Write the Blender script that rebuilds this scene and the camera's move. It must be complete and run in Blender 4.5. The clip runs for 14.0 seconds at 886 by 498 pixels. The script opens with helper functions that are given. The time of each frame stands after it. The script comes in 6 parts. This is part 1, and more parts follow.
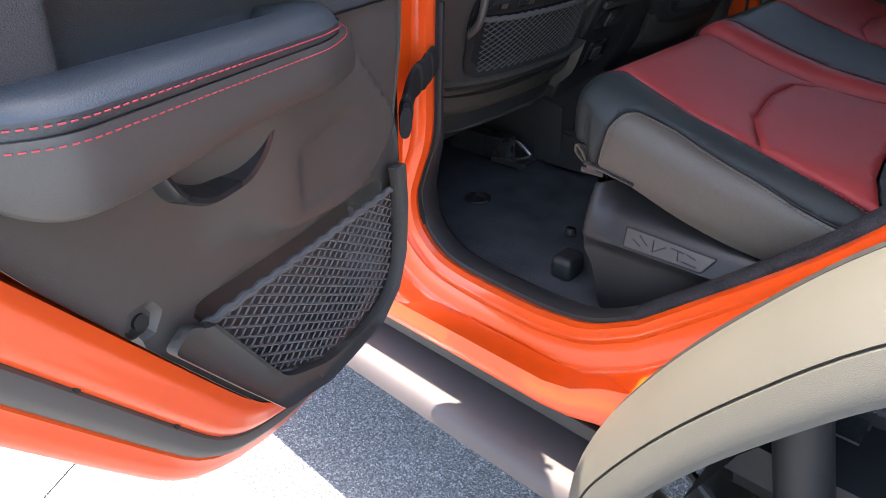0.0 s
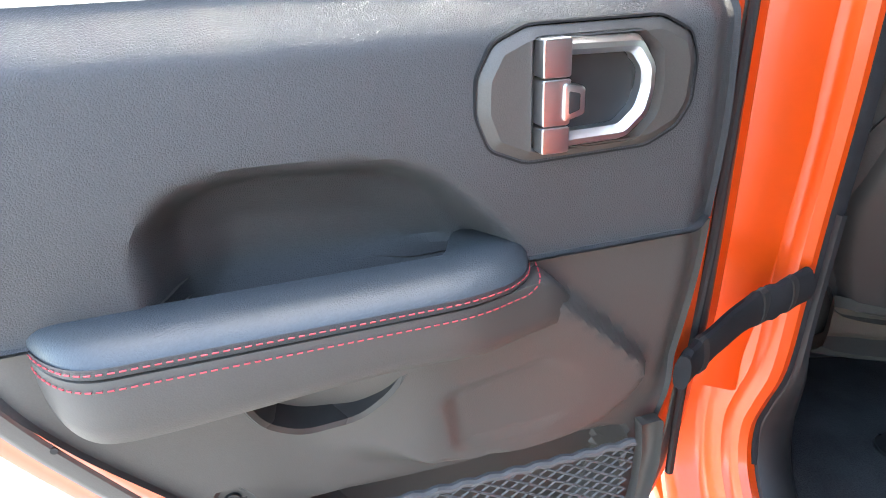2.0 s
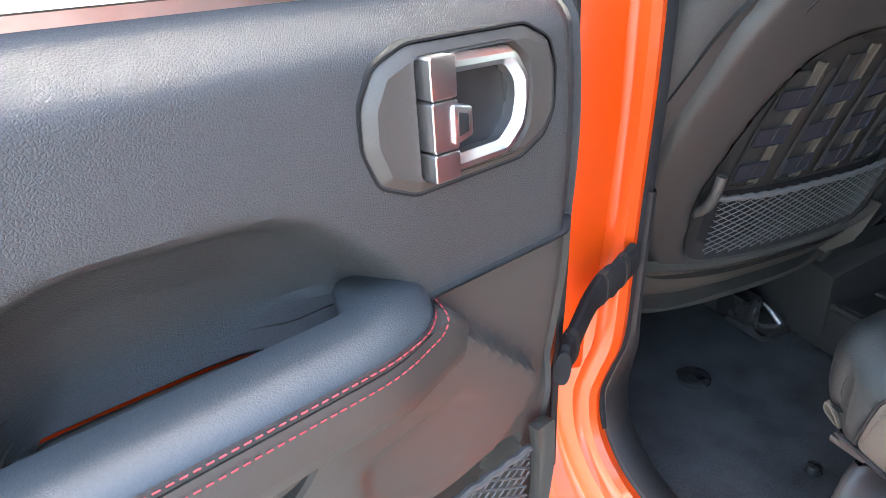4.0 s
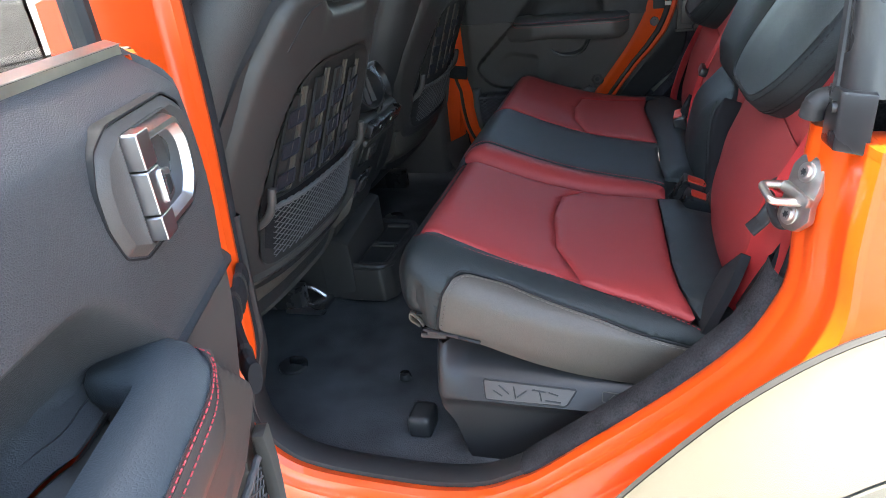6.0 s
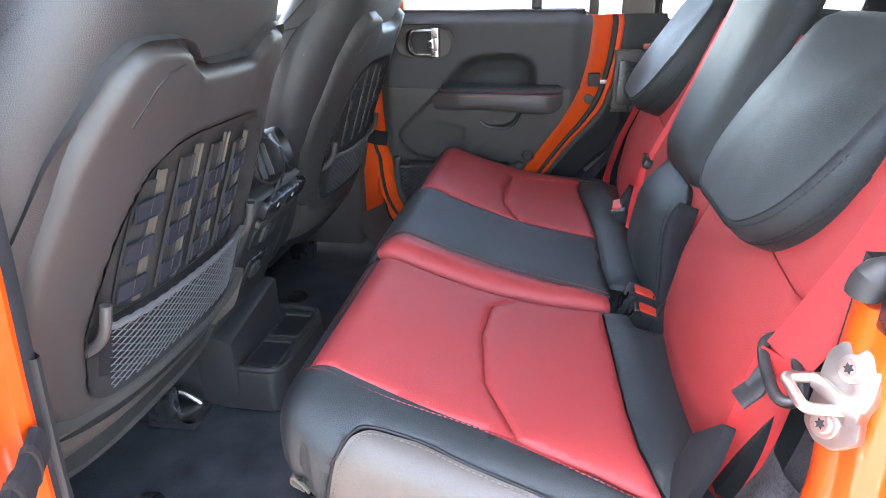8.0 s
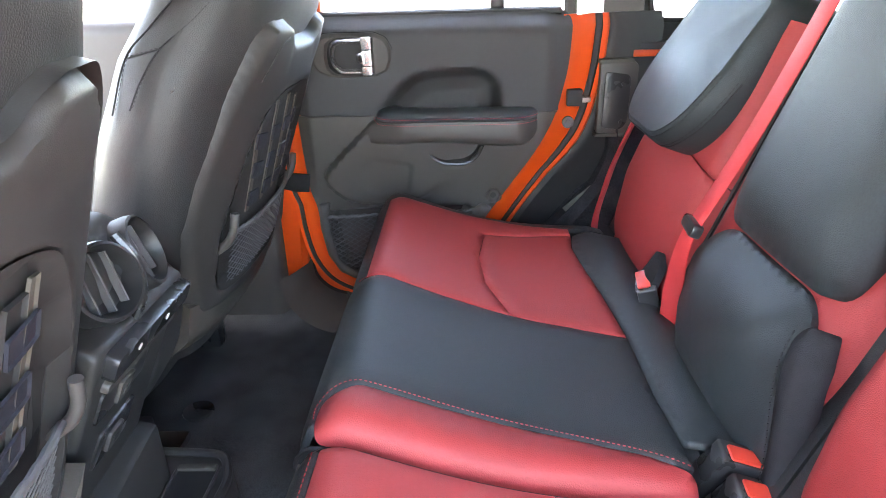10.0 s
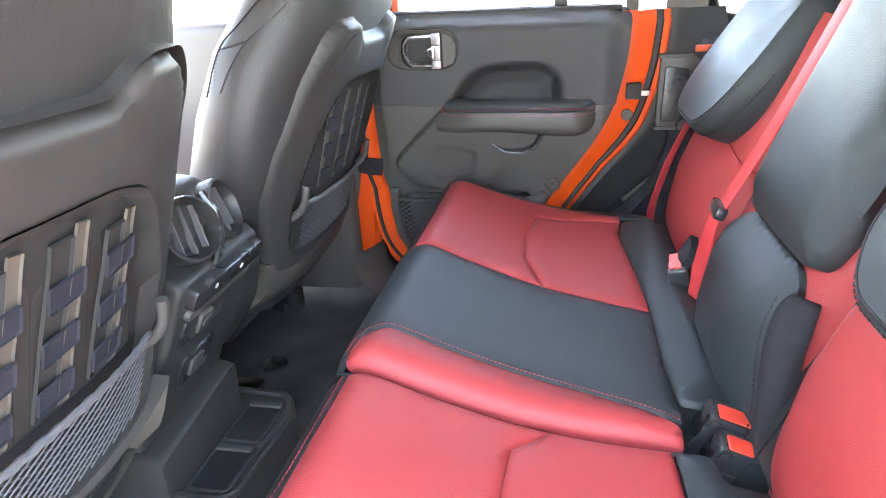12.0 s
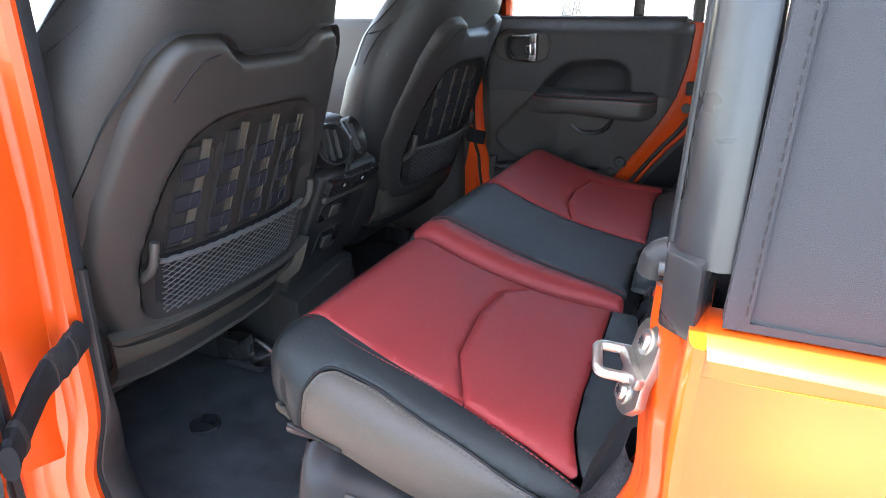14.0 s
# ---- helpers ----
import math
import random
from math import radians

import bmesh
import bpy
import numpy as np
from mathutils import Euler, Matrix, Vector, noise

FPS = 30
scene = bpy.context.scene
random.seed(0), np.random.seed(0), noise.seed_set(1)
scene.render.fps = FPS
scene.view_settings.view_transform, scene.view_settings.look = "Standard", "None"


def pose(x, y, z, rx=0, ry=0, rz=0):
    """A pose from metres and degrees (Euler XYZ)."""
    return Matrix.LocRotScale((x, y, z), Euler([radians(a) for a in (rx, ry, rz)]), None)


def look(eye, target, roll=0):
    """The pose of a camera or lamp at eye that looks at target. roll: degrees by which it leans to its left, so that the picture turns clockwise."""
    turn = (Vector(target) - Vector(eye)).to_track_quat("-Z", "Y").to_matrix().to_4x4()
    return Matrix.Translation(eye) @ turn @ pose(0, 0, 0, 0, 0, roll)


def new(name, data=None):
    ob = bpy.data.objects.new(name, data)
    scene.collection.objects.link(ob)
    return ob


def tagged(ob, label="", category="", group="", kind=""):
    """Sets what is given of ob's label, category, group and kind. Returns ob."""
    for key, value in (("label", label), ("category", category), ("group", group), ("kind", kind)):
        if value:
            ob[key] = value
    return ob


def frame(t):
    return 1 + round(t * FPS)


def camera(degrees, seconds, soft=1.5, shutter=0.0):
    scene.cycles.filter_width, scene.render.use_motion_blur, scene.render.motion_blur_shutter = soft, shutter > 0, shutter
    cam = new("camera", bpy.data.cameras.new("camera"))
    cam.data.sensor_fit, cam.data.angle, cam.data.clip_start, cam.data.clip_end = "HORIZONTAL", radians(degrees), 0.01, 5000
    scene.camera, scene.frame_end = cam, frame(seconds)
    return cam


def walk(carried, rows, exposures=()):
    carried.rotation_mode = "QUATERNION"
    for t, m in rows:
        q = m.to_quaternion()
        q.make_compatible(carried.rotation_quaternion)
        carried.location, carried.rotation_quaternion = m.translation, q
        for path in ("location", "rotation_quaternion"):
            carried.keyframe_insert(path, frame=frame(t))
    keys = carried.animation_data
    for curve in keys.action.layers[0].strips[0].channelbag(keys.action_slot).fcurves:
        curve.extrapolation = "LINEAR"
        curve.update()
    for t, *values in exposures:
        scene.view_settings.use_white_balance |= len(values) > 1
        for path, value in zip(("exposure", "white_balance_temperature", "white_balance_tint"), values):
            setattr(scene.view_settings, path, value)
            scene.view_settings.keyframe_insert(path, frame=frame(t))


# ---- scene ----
cam = camera(70.0, 14.0, 0.8)
PATH = [
    (0, (0.033, -0.676, 1.265), (-1.166, 0.577, 0.269), -1.7),
    (0.5, (-0.039, -0.619, 1.306), (-1.497, 0.368, 0.358), -3.1),
    (1, (-0.042, -0.507, 1.337), (-1.732, 0.097, 0.456), -3.2),
    (1.5, (-0.034, -0.398, 1.355), (-1.825, -0.182, 0.492), -1.5),
    (2, (-0.034, -0.359, 1.371), (-1.851, -0.406, 0.536), -2.7),
    (2.2, (-0.035, -0.358, 1.373), (-1.862, -0.425, 0.561), -3.0),
    (4.3, (-0.12, -0.458, 1.378), (-1.661, 0.47, 0.503), -5.1),
    (4.5, (-0.125, -0.476, 1.376), (-1.537, 0.629, 0.489), -6.1),
    (5, (-0.102, -0.538, 1.386), (-1.214, 0.861, 0.487), -7.3),
    (5.5, (-0.074, -0.611, 1.397), (-0.92, 0.953, 0.482), -9.1),
    (6, (-0.146, -0.623, 1.414), (-0.695, 1.088, 0.534), -6.4),
    (6.5, (-0.204, -0.619, 1.424), (-0.554, 1.171, 0.604), -4.1),
    (7, (-0.247, -0.609, 1.427), (-0.492, 1.219, 0.653), -2.1),
    (7.5, (-0.244, -0.539, 1.42), (-0.448, 1.292, 0.641), -1.4),
    (8, (-0.189, -0.391, 1.418), (-0.492, 1.434, 0.658), -0.8),
    (8.5, (-0.185, -0.262, 1.425), (-0.499, 1.564, 0.673), -2.2),
    (9, (-0.24, -0.089, 1.424), (-0.434, 1.754, 0.671), -2.3),
    (9.2, (-0.264, -0.032, 1.422), (-0.412, 1.814, 0.667), -2.4),
    (11.3, (-0.318, 0.072, 1.419), (-0.35, 1.896, 0.597), -1.2),
    (11.5, (-0.285, 0.036, 1.415), (-0.438, 1.865, 0.62), -2.4),
    (12, (-0.212, -0.053, 1.415), (-0.58, 1.758, 0.649), -2.7),
    (12.5, (-0.16, -0.139, 1.402), (-0.74, 1.624, 0.659), -2.6),
    (13, (-0.13, -0.239, 1.402), (-0.814, 1.49, 0.665), -2.8),
    (13.5, (-0.037, -0.346, 1.41), (-0.74, 1.375, 0.672), -1.4),
    (14, (0.052, -0.417, 1.412), (-0.736, 1.269, 0.679), -0.7),
]
EXPOSURES = [(0, 2.97, 7350, 12), (0.5, 3.74, 7300, 5), (1, 4.03, 7450, 3), (1.5, 4.17, 7450, 2), (2.2, 3.72, 7300, 5), (4.3, 4.05, 7500, 6), (5, 4.29, 7800, 4), (5.5, 3.94, 7500, 6), (6, 3.66, 7250, 5), (6.5, 3.92, 7250, 9), (7, 4.03, 7250, 14), (7.5, 4.3, 7300, 15), (8, 4.94, 7400, 12), (9, 5.34, 7800, 12), (12, 5.84, 7800, 11), (12.5, 5.69, 7800, 10), (13.5, 5.0, 7500, 9), (14, 4.04, 7300, 10)]
walk(cam, [(t, look(eye, target, roll)) for t, eye, target, roll in PATH], EXPOSURES)

# ---- world, sun ----
TO_SUN = Vector((-0.30, -0.022, 0.95)).normalized()
world = bpy.data.worlds.new("world")
scene.world = world
world.use_nodes = True
wn = world.node_tree.nodes
sky = wn.new("ShaderNodeTexSky")
sky.sky_type, sky.sun_disc = "NISHITA", False
sky.sun_elevation = math.asin(TO_SUN.z)
sky.sun_rotation = math.atan2(TO_SUN.x, TO_SUN.y)
sky.air_density, sky.dust_density = 1.0, 1.6
wn["Background"].inputs["Strength"].default_value = 0.15
world.node_tree.links.new(sky.outputs[0], wn["Background"].inputs["Color"])
sun = new("sun", bpy.data.lights.new("sun", "SUN"))
sun.data.energy, sun.data.angle, sun.data.color = 3.4, radians(0.5), (1.0, 0.95, 0.88)
sun.matrix_world = look((0, 0, 8), Vector((0, 0, 8)) - TO_SUN)


# ---- materials ----
def material(name, color, rough=0.5, metal=0.0, spread=0.12, stain=3.0, grain=0.0, bump=0.0, coat=0.0, cells=False, spec=0.5, rough_spread=0.08, deep=0.001):
    """A painted, moulded or woven surface: colour that wanders at two scales, and fine relief."""
    m = bpy.data.materials.new(name)
    m.use_nodes = True
    nt = m.node_tree
    b = nt.nodes["Principled BSDF"]
    tc = nt.nodes.new("ShaderNodeTexCoord")
    big = nt.nodes.new("ShaderNodeTexNoise")
    big.inputs["Scale"].default_value, big.inputs["Detail"].default_value = stain, 4
    fine = nt.nodes.new("ShaderNodeTexNoise")
    fine.inputs["Scale"].default_value, fine.inputs["Detail"].default_value = max(grain, 60), 3
    for tex in (big, fine):
        nt.links.new(tc.outputs["Object"], tex.inputs["Vector"])
    add = nt.nodes.new("ShaderNodeMath")
    add.operation = "MULTIPLY_ADD"
    add.inputs[1].default_value = 0.55
    nt.links.new(fine.outputs["Fac"], add.inputs[0])
    half = nt.nodes.new("ShaderNodeMath")
    half.operation = "MULTIPLY"
    half.inputs[1].default_value = 0.45
    nt.links.new(big.outputs["Fac"], half.inputs[0])
    nt.links.new(half.outputs[0], add.inputs[2])
    ramp = nt.nodes.new("ShaderNodeValToRGB")
    lo, hi = ([max(0.0, c * k) for c in color] for k in (1 - spread, 1 + spread))
    ramp.color_ramp.elements[0].position, ramp.color_ramp.elements[1].position = 0.3, 0.7
    ramp.color_ramp.elements[0].color, ramp.color_ramp.elements[1].color = (*lo, 1), (*hi, 1)
    nt.links.new(add.outputs[0], ramp.inputs[0])
    nt.links.new(ramp.outputs[0], b.inputs["Base Color"])
    rr = nt.nodes.new("ShaderNodeMapRange")
    rr.inputs["To Min"].default_value, rr.inputs["To Max"].default_value = max(0.02, rough - rough_spread), min(1, rough + rough_spread)
    nt.links.new(big.outputs["Fac"], rr.inputs["Value"])
    nt.links.new(rr.outputs[0], b.inputs["Roughness"])
    b.inputs["Metallic"].default_value = metal
    b.inputs["Specular IOR Level"].default_value = spec
    b.inputs["Coat Weight"].default_value = coat
    b.inputs["Coat Roughness"].default_value = 0.04
    if bump:
        bp = nt.nodes.new("ShaderNodeBump")
        bp.inputs["Strength"].default_value, bp.inputs["Distance"].default_value = bump, deep
        if cells:
            vor = nt.nodes.new("ShaderNodeTexVoronoi")
            vor.feature, vor.inputs["Scale"].default_value = "DISTANCE_TO_EDGE", grain
            nt.links.new(tc.outputs["Object"], vor.inputs["Vector"])
            warp = nt.nodes.new("ShaderNodeMath")
            warp.operation = "MINIMUM"
            warp.inputs[1].default_value = 0.25
            nt.links.new(vor.outputs["Distance"], warp.inputs[0])
            wave = nt.nodes.new("ShaderNodeTexNoise")
            wave.inputs["Scale"].default_value, wave.inputs["Detail"].default_value = 38, 2
            nt.links.new(tc.outputs["Object"], wave.inputs["Vector"])
            both = nt.nodes.new("ShaderNodeMath")
            both.operation = "MULTIPLY_ADD"
            both.inputs[1].default_value = 0.9
            nt.links.new(wave.outputs["Fac"], both.inputs[0])
            nt.links.new(warp.outputs[0], both.inputs[2])
            nt.links.new(both.outputs[0], bp.inputs["Height"])
        else:
            nt.links.new(fine.outputs["Fac"], bp.inputs["Height"])
        nt.links.new(bp.outputs[0], b.inputs["Normal"])
    return m


def glass(name, color, rough=0.0):
    m = bpy.data.materials.new(name)
    m.use_nodes = True
    b = m.node_tree.nodes["Principled BSDF"]
    b.inputs["Base Color"].default_value = (*color, 1)
    b.inputs["Transmission Weight"].default_value = 1
    b.inputs["Roughness"].default_value = rough
    b.inputs["IOR"].default_value = 1.3
    return m


def glow(name, color, strength):
    m = bpy.data.materials.new(name)
    m.use_nodes = True
    b = m.node_tree.nodes["Principled BSDF"]
    b.inputs["Base Color"].default_value = (0.01, 0.01, 0.01, 1)
    b.inputs["Emission Color"].default_value = (*color, 1)
    b.inputs["Emission Strength"].default_value = strength
    return m


def asphalt():
    """Worn asphalt: pale and dark chips a few millimetres across in a grey binder, with broad stains."""
    m = material("asphalt", (0.16, 0.165, 0.175), 0.9, spread=0.2, grain=120, stain=1.5, spec=0.3)
    nt = m.node_tree
    b = nt.nodes["Principled BSDF"]
    base = b.inputs["Base Color"].links[0].from_socket
    tc = nt.nodes.new("ShaderNodeTexCoord")
    vor = nt.nodes.new("ShaderNodeTexVoronoi")
    vor.inputs["Scale"].default_value = 270
    nt.links.new(tc.outputs["Object"], vor.inputs["Vector"])
    ramp = nt.nodes.new("ShaderNodeValToRGB")
    ramp.color_ramp.interpolation = "CONSTANT"
    for pos, v in ((0.0, 0.45), (0.3, 0.75), (0.55, 1.05), (0.8, 1.5), (0.94, 2.2)):
        el = ramp.color_ramp.elements.new(pos) if pos else ramp.color_ramp.elements[0]
        el.position, el.color = pos, (v, v, v * 1.02, 1)
    ramp.color_ramp.elements.remove(ramp.color_ramp.elements[-1])
    sep = nt.nodes.new("ShaderNodeSeparateColor")
    nt.links.new(vor.outputs["Color"], sep.inputs[0])
    nt.links.new(sep.outputs[0], ramp.inputs[0])
    mix = nt.nodes.new("ShaderNodeMix")
    mix.data_type, mix.blend_type = "RGBA", "MULTIPLY"
    mix.inputs[0].default_value = 0.85
    nt.links.new(base, mix.inputs[6])
    nt.links.new(ramp.outputs[0], mix.inputs[7])
    nt.links.new(mix.outputs[2], b.inputs["Base Color"])
    bp = nt.nodes.new("ShaderNodeBump")
    bp.inputs["Strength"].default_value, bp.inputs["Distance"].default_value = 0.8, 0.003
    nt.links.new(vor.outputs["Distance"], bp.inputs["Height"])
    nt.links.new(bp.outputs[0], b.inputs["Normal"])
    return m


ORANGE = material("orange_paint", (0.70, 0.068, 0.005), 0.36, spread=0.04, coat=0.5, rough_spread=0.04)
RED = material("red_leather", (0.325, 0.037, 0.037), 0.52, spread=0.09, grain=430, bump=0.45, cells=True, stain=9, spec=0.30)
BLACK = material("black_leather", (0.021, 0.026, 0.027), 0.50, spread=0.22, grain=430, bump=0.5, cells=True, stain=9, spec=0.30)
FRONT = material("front_black_leather", (0.029, 0.029, 0.029), 0.46, spread=0.2, grain=430, bump=0.5, cells=True, stain=9, spec=0.5)
CONSOLE = material("black_console_plastic", (0.034, 0.033, 0.032), 0.5, spread=0.12, grain=900, bump=0.18, stain=6)
PAD = material("slate_black_leather", (0.044, 0.052, 0.060), 0.38, spread=0.15, grain=430, bump=0.4, cells=True, stain=9, spec=0.6)
SIDE = material("dark_vinyl", (0.076, 0.066, 0.055), 0.48, spread=0.14, grain=430, bump=0.4, cells=True, stain=8)
DOORSKIN = material("grained_door_vinyl", (0.060, 0.059, 0.061), 0.49, spread=0.14, grain=520, bump=0.6, cells=True, stain=5, deep=0.0014, spec=0.36)
PLASTIC = material("dark_moulded_plastic", (0.068, 0.061, 0.056), 0.48, spread=0.12, grain=900, bump=0.18, stain=6)
BASE = material("dark_base_plastic", (0.019, 0.019, 0.020), 0.5, spread=0.15, grain=900, bump=0.15, stain=7)
SHELL = material("brown_black_shell_plastic", (0.036, 0.033, 0.031), 0.48, spread=0.12, grain=900, bump=0.2, stain=6)
PIANO = material("smooth_black_plastic", (0.025, 0.025, 0.026), 0.28, spread=0.15, stain=12)
CARPET = material("black_carpet", (0.054, 0.057, 0.060), 0.95, spread=0.7, grain=420, bump=1.0, stain=14, spec=0.2)
FELT = material("charcoal_felt", (0.030, 0.030, 0.034), 0.98, spread=0.8, grain=420, bump=1.0, stain=30, spec=0.15)
HEADLINER = material("grey_headliner", (0.50, 0.50, 0.48), 0.9, spread=0.06, grain=900, bump=0.3, stain=4, spec=0.2)
RUBBER = material("black_rubber", (0.016, 0.016, 0.017), 0.6, spread=0.2, stain=12)
CHROME = material("satin_chrome", (0.66, 0.65, 0.66), 0.27, metal=1.0, spread=0.04)
ZINC = material("dull_zinc_plating", (0.40, 0.39, 0.36), 0.42, metal=1.0, spread=0.15, stain=60)
SILVER = material("zinc_plated_steel", (0.62, 0.61, 0.58), 0.35, metal=1.0, spread=0.1, stain=40)
FLARE = material("grey_textured_plastic", (0.066, 0.064, 0.055), 0.62, spread=0.07, grain=1400, bump=0.3, stain=6)
STEP = material("grey_step_coating", (0.070, 0.056, 0.057), 0.55, spread=0.1, grain=900, bump=0.3, stain=9)
CANVAS = material("black_soft_top_canvas", (0.028, 0.029, 0.032), 0.85, spread=0.15, grain=1500, bump=0.5, stain=5)
BELT = material("red_belt_webbing", (0.52, 0.030, 0.032), 0.55, spread=0.08, grain=1500, bump=0.4, stain=20)
THREAD = material("red_thread", (0.50, 0.060, 0.075), 0.6, spread=0.1)
SEAM_RED = material("dark_red_thread", (0.42, 0.035, 0.038), 0.6, spread=0.1)
DARK_THREAD = material("black_thread", (0.006, 0.006, 0.007), 0.7, spread=0.1)
TAN_THREAD = material("grey_thread", (0.12, 0.105, 0.09), 0.7, spread=0.1)
WEB = material("tan_webbing", (0.085, 0.071, 0.056), 0.8, spread=0.2, grain=1500, bump=0.5, stain=25)
LOOP = material("brown_black_webbing", (0.020, 0.018, 0.017), 0.8, spread=0.2, grain=1500, bump=0.5, stain=25)
NAVY = material("navy_webbing_loop", (0.013, 0.013, 0.021), 0.75, spread=0.2, grain=1500, bump=0.5, stain=25)
NET = material("grey_elastic_net", (0.095, 0.092, 0.094), 0.75, spread=0.15, grain=1500, bump=0.3)
STRAP = material("black_nylon_strap", (0.022, 0.022, 0.024), 0.9, spread=0.3, grain=1200, bump=0.5, stain=60, spec=0.15)
ASPHALT = asphalt()
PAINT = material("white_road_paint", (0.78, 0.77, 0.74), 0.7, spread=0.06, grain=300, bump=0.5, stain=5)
WHITE_MARK = material("white_print", (0.7, 0.7, 0.7), 0.5, spread=0.03)
RED_PLASTIC = material("red_plastic_button", (0.60, 0.05, 0.03), 0.35, spread=0.05)
TINT = glass("tinted_glass", (0.80, 0.80, 0.78))
PRIVACY = glass("grey_privacy_glass", (0.80, 0.82, 0.82))
DARK_GLASS = glass("dark_tinted_glass", (0.16, 0.15, 0.14))
CLEAR = glass("clear_glass", (0.85, 0.88, 0.87))


# ---- mesh tools ----
def bevelled(bm, width, seg=2, angle=30):
    edges = [e for e in bm.edges if len(e.link_faces) == 2 and e.calc_face_angle(0) > radians(angle)]
    bmesh.ops.bevel(bm, geom=edges, offset=width, segments=seg, affect="EDGES", profile=0.6, clamp_overlap=True)
    return bm


def box(x0, x1, y0, y1, z0, z1, bevel=0.004, seg=2):
    bm = bmesh.new()
    bmesh.ops.create_cube(bm, size=1, matrix=Matrix.LocRotScale(((x0 + x1) / 2, (y0 + y1) / 2, (z0 + z1) / 2), None, (x1 - x0, y1 - y0, z1 - z0)))
    return bevelled(bm, bevel, seg) if bevel else bm


def cylinder(p, q, r0, r1=None, seg=20, bevel=0.0):
    p, q = Vector(p), Vector(q)
    bm = bmesh.new()
    m = Matrix.Translation((p + q) / 2) @ (q - p).to_track_quat("Z", "Y").to_matrix().to_4x4()
    bmesh.ops.create_cone(bm, cap_ends=True, segments=seg, radius1=r0, radius2=r0 if r1 is None else r1, depth=(q - p).length, matrix=m)
    return bevelled(bm, bevel, 2, 50) if bevel else bm


def tube(points, r, seg=8, closed=False):
    """A round bar along points."""
    pts = [Vector(p) for p in points]
    bm = bmesh.new()
    rings, n = [], len(pts)
    up = Vector((0.31, 0.17, 0.93))
    for i, p in enumerate(pts):
        a, b = (pts[i - 1], pts[(i + 1) % n]) if closed else (pts[max(i - 1, 0)], pts[min(i + 1, n - 1)])
        d = (b - a).normalized()
        side = d.cross(up).normalized()
        top = side.cross(d)
        rr = r(i / max(n - 1, 1)) if callable(r) else r
        rings.append([bm.verts.new(p + rr * (math.cos(k * math.tau / seg) * side + math.sin(k * math.tau / seg) * top)) for k in range(seg)])
    for i in range(n if closed else n - 1):
        for k in range(seg):
            bm.faces.new((rings[i][k], rings[i][(k + 1) % seg], rings[(i + 1) % n][(k + 1) % seg], rings[(i + 1) % n][k]))
    if not closed:
        bm.faces.new(rings[0][::-1]), bm.faces.new(rings[-1])
    return bm


def loft(rings, caps=True, closed=True):
    """Skins rows of points of equal length. closed: each row is a loop."""
    bm = bmesh.new()
    rows = [[bm.verts.new(p) for p in ring] for ring in rings]
    n = len(rows[0])
    for a, b in zip(rows, rows[1:]):
        for k in range(n if closed else n - 1):
            bm.faces.new((a[k], a[(k + 1) % n], b[(k + 1) % n], b[k]))
    if caps and closed:
        bm.faces.new(rows[0][::-1]), bm.faces.new(rows[-1])
    bmesh.ops.recalc_face_normals(bm, faces=bm.faces)
    return bm


def join(*bms):
    out = bmesh.new()
    for b in bms:
        me = bpy.data.meshes.new("t")
        b.to_mesh(me), b.free()
        out.from_mesh(me)
        bpy.data.meshes.remove(me)
    return out


def curve(points, n=8, closed=False):
    """A smooth line through points."""
    p = [Vector(a) for a in points]
    m, out = len(p), []
    for i in range(m if closed else m - 1):
        if closed:
            a, b, c, d = p[i - 1], p[i], p[(i + 1) % m], p[(i + 2) % m]
        else:
            a, b, c, d = p[max(i - 1, 0)], p[i], p[i + 1], p[min(i + 2, m - 1)]
        for k in range(n):
            t = k / n
            out.append(0.5 * (2 * b + (c - a) * t + (2 * a - 5 * b + 4 * c - d) * t * t + (3 * b - a - 3 * c + d) * t ** 3))
    return out if closed else out + [p[-1]]


def rounded(points, r=0.02, n=4, closed=True):
    """A polygon with its corners rounded."""
    p = [Vector(a) for a in points]
    out, m = [], len(p)
    for i, b in enumerate(p):
        if not closed and i in (0, m - 1):
            out.append(b)
            continue
        a, c = p[i - 1], p[(i + 1) % m]
        k = min(r, 0.48 * (a - b).length, 0.48 * (c - b).length)
        s, e = b + (a - b).normalized() * k, b + (c - b).normalized() * k
        for j in range(n + 1):
            t = j / n
            out.append((1 - t) ** 2 * s + 2 * t * (1 - t) * b + t * t * e)
    return out


def resample(points, step, closed=True):
    p = [Vector(a) for a in points]
    if closed:
        p = p + [p[0]]
    out = []
    for a, b in zip(p, p[1:]):
        k = max(1, math.ceil((b - a).length / step))
        out += [a.lerp(b, j / k) for j in range(k)]
    return out if closed else out + [p[-1]]


def signed(poly, pts):
    """Distance of 2D points from a polygon's edge, positive inside."""
    q = np.asarray([(p[0], p[1]) for p in pts], float)
    a = np.asarray([(p[0], p[1]) for p in poly], float)
    b = np.roll(a, -1, 0)
    far = np.full(len(q), 9.0)
    inside = np.zeros(len(q), bool)
    for (ax, ay), (bx, by) in zip(a, b):
        dx, dy = bx - ax, by - ay
        ll = dx * dx + dy * dy + 1e-15
        t = np.clip(((q[:, 0] - ax) * dx + (q[:, 1] - ay) * dy) / ll, 0, 1)
        far = np.minimum(far, np.hypot(q[:, 0] - ax - t * dx, q[:, 1] - ay - t * dy))
        if abs(dy) > 1e-12:
            inside ^= ((ay > q[:, 1]) != (by > q[:, 1])) & (q[:, 0] < (q[:, 1] - ay) / dy * dx + ax)
    return np.where(inside, far, -far)


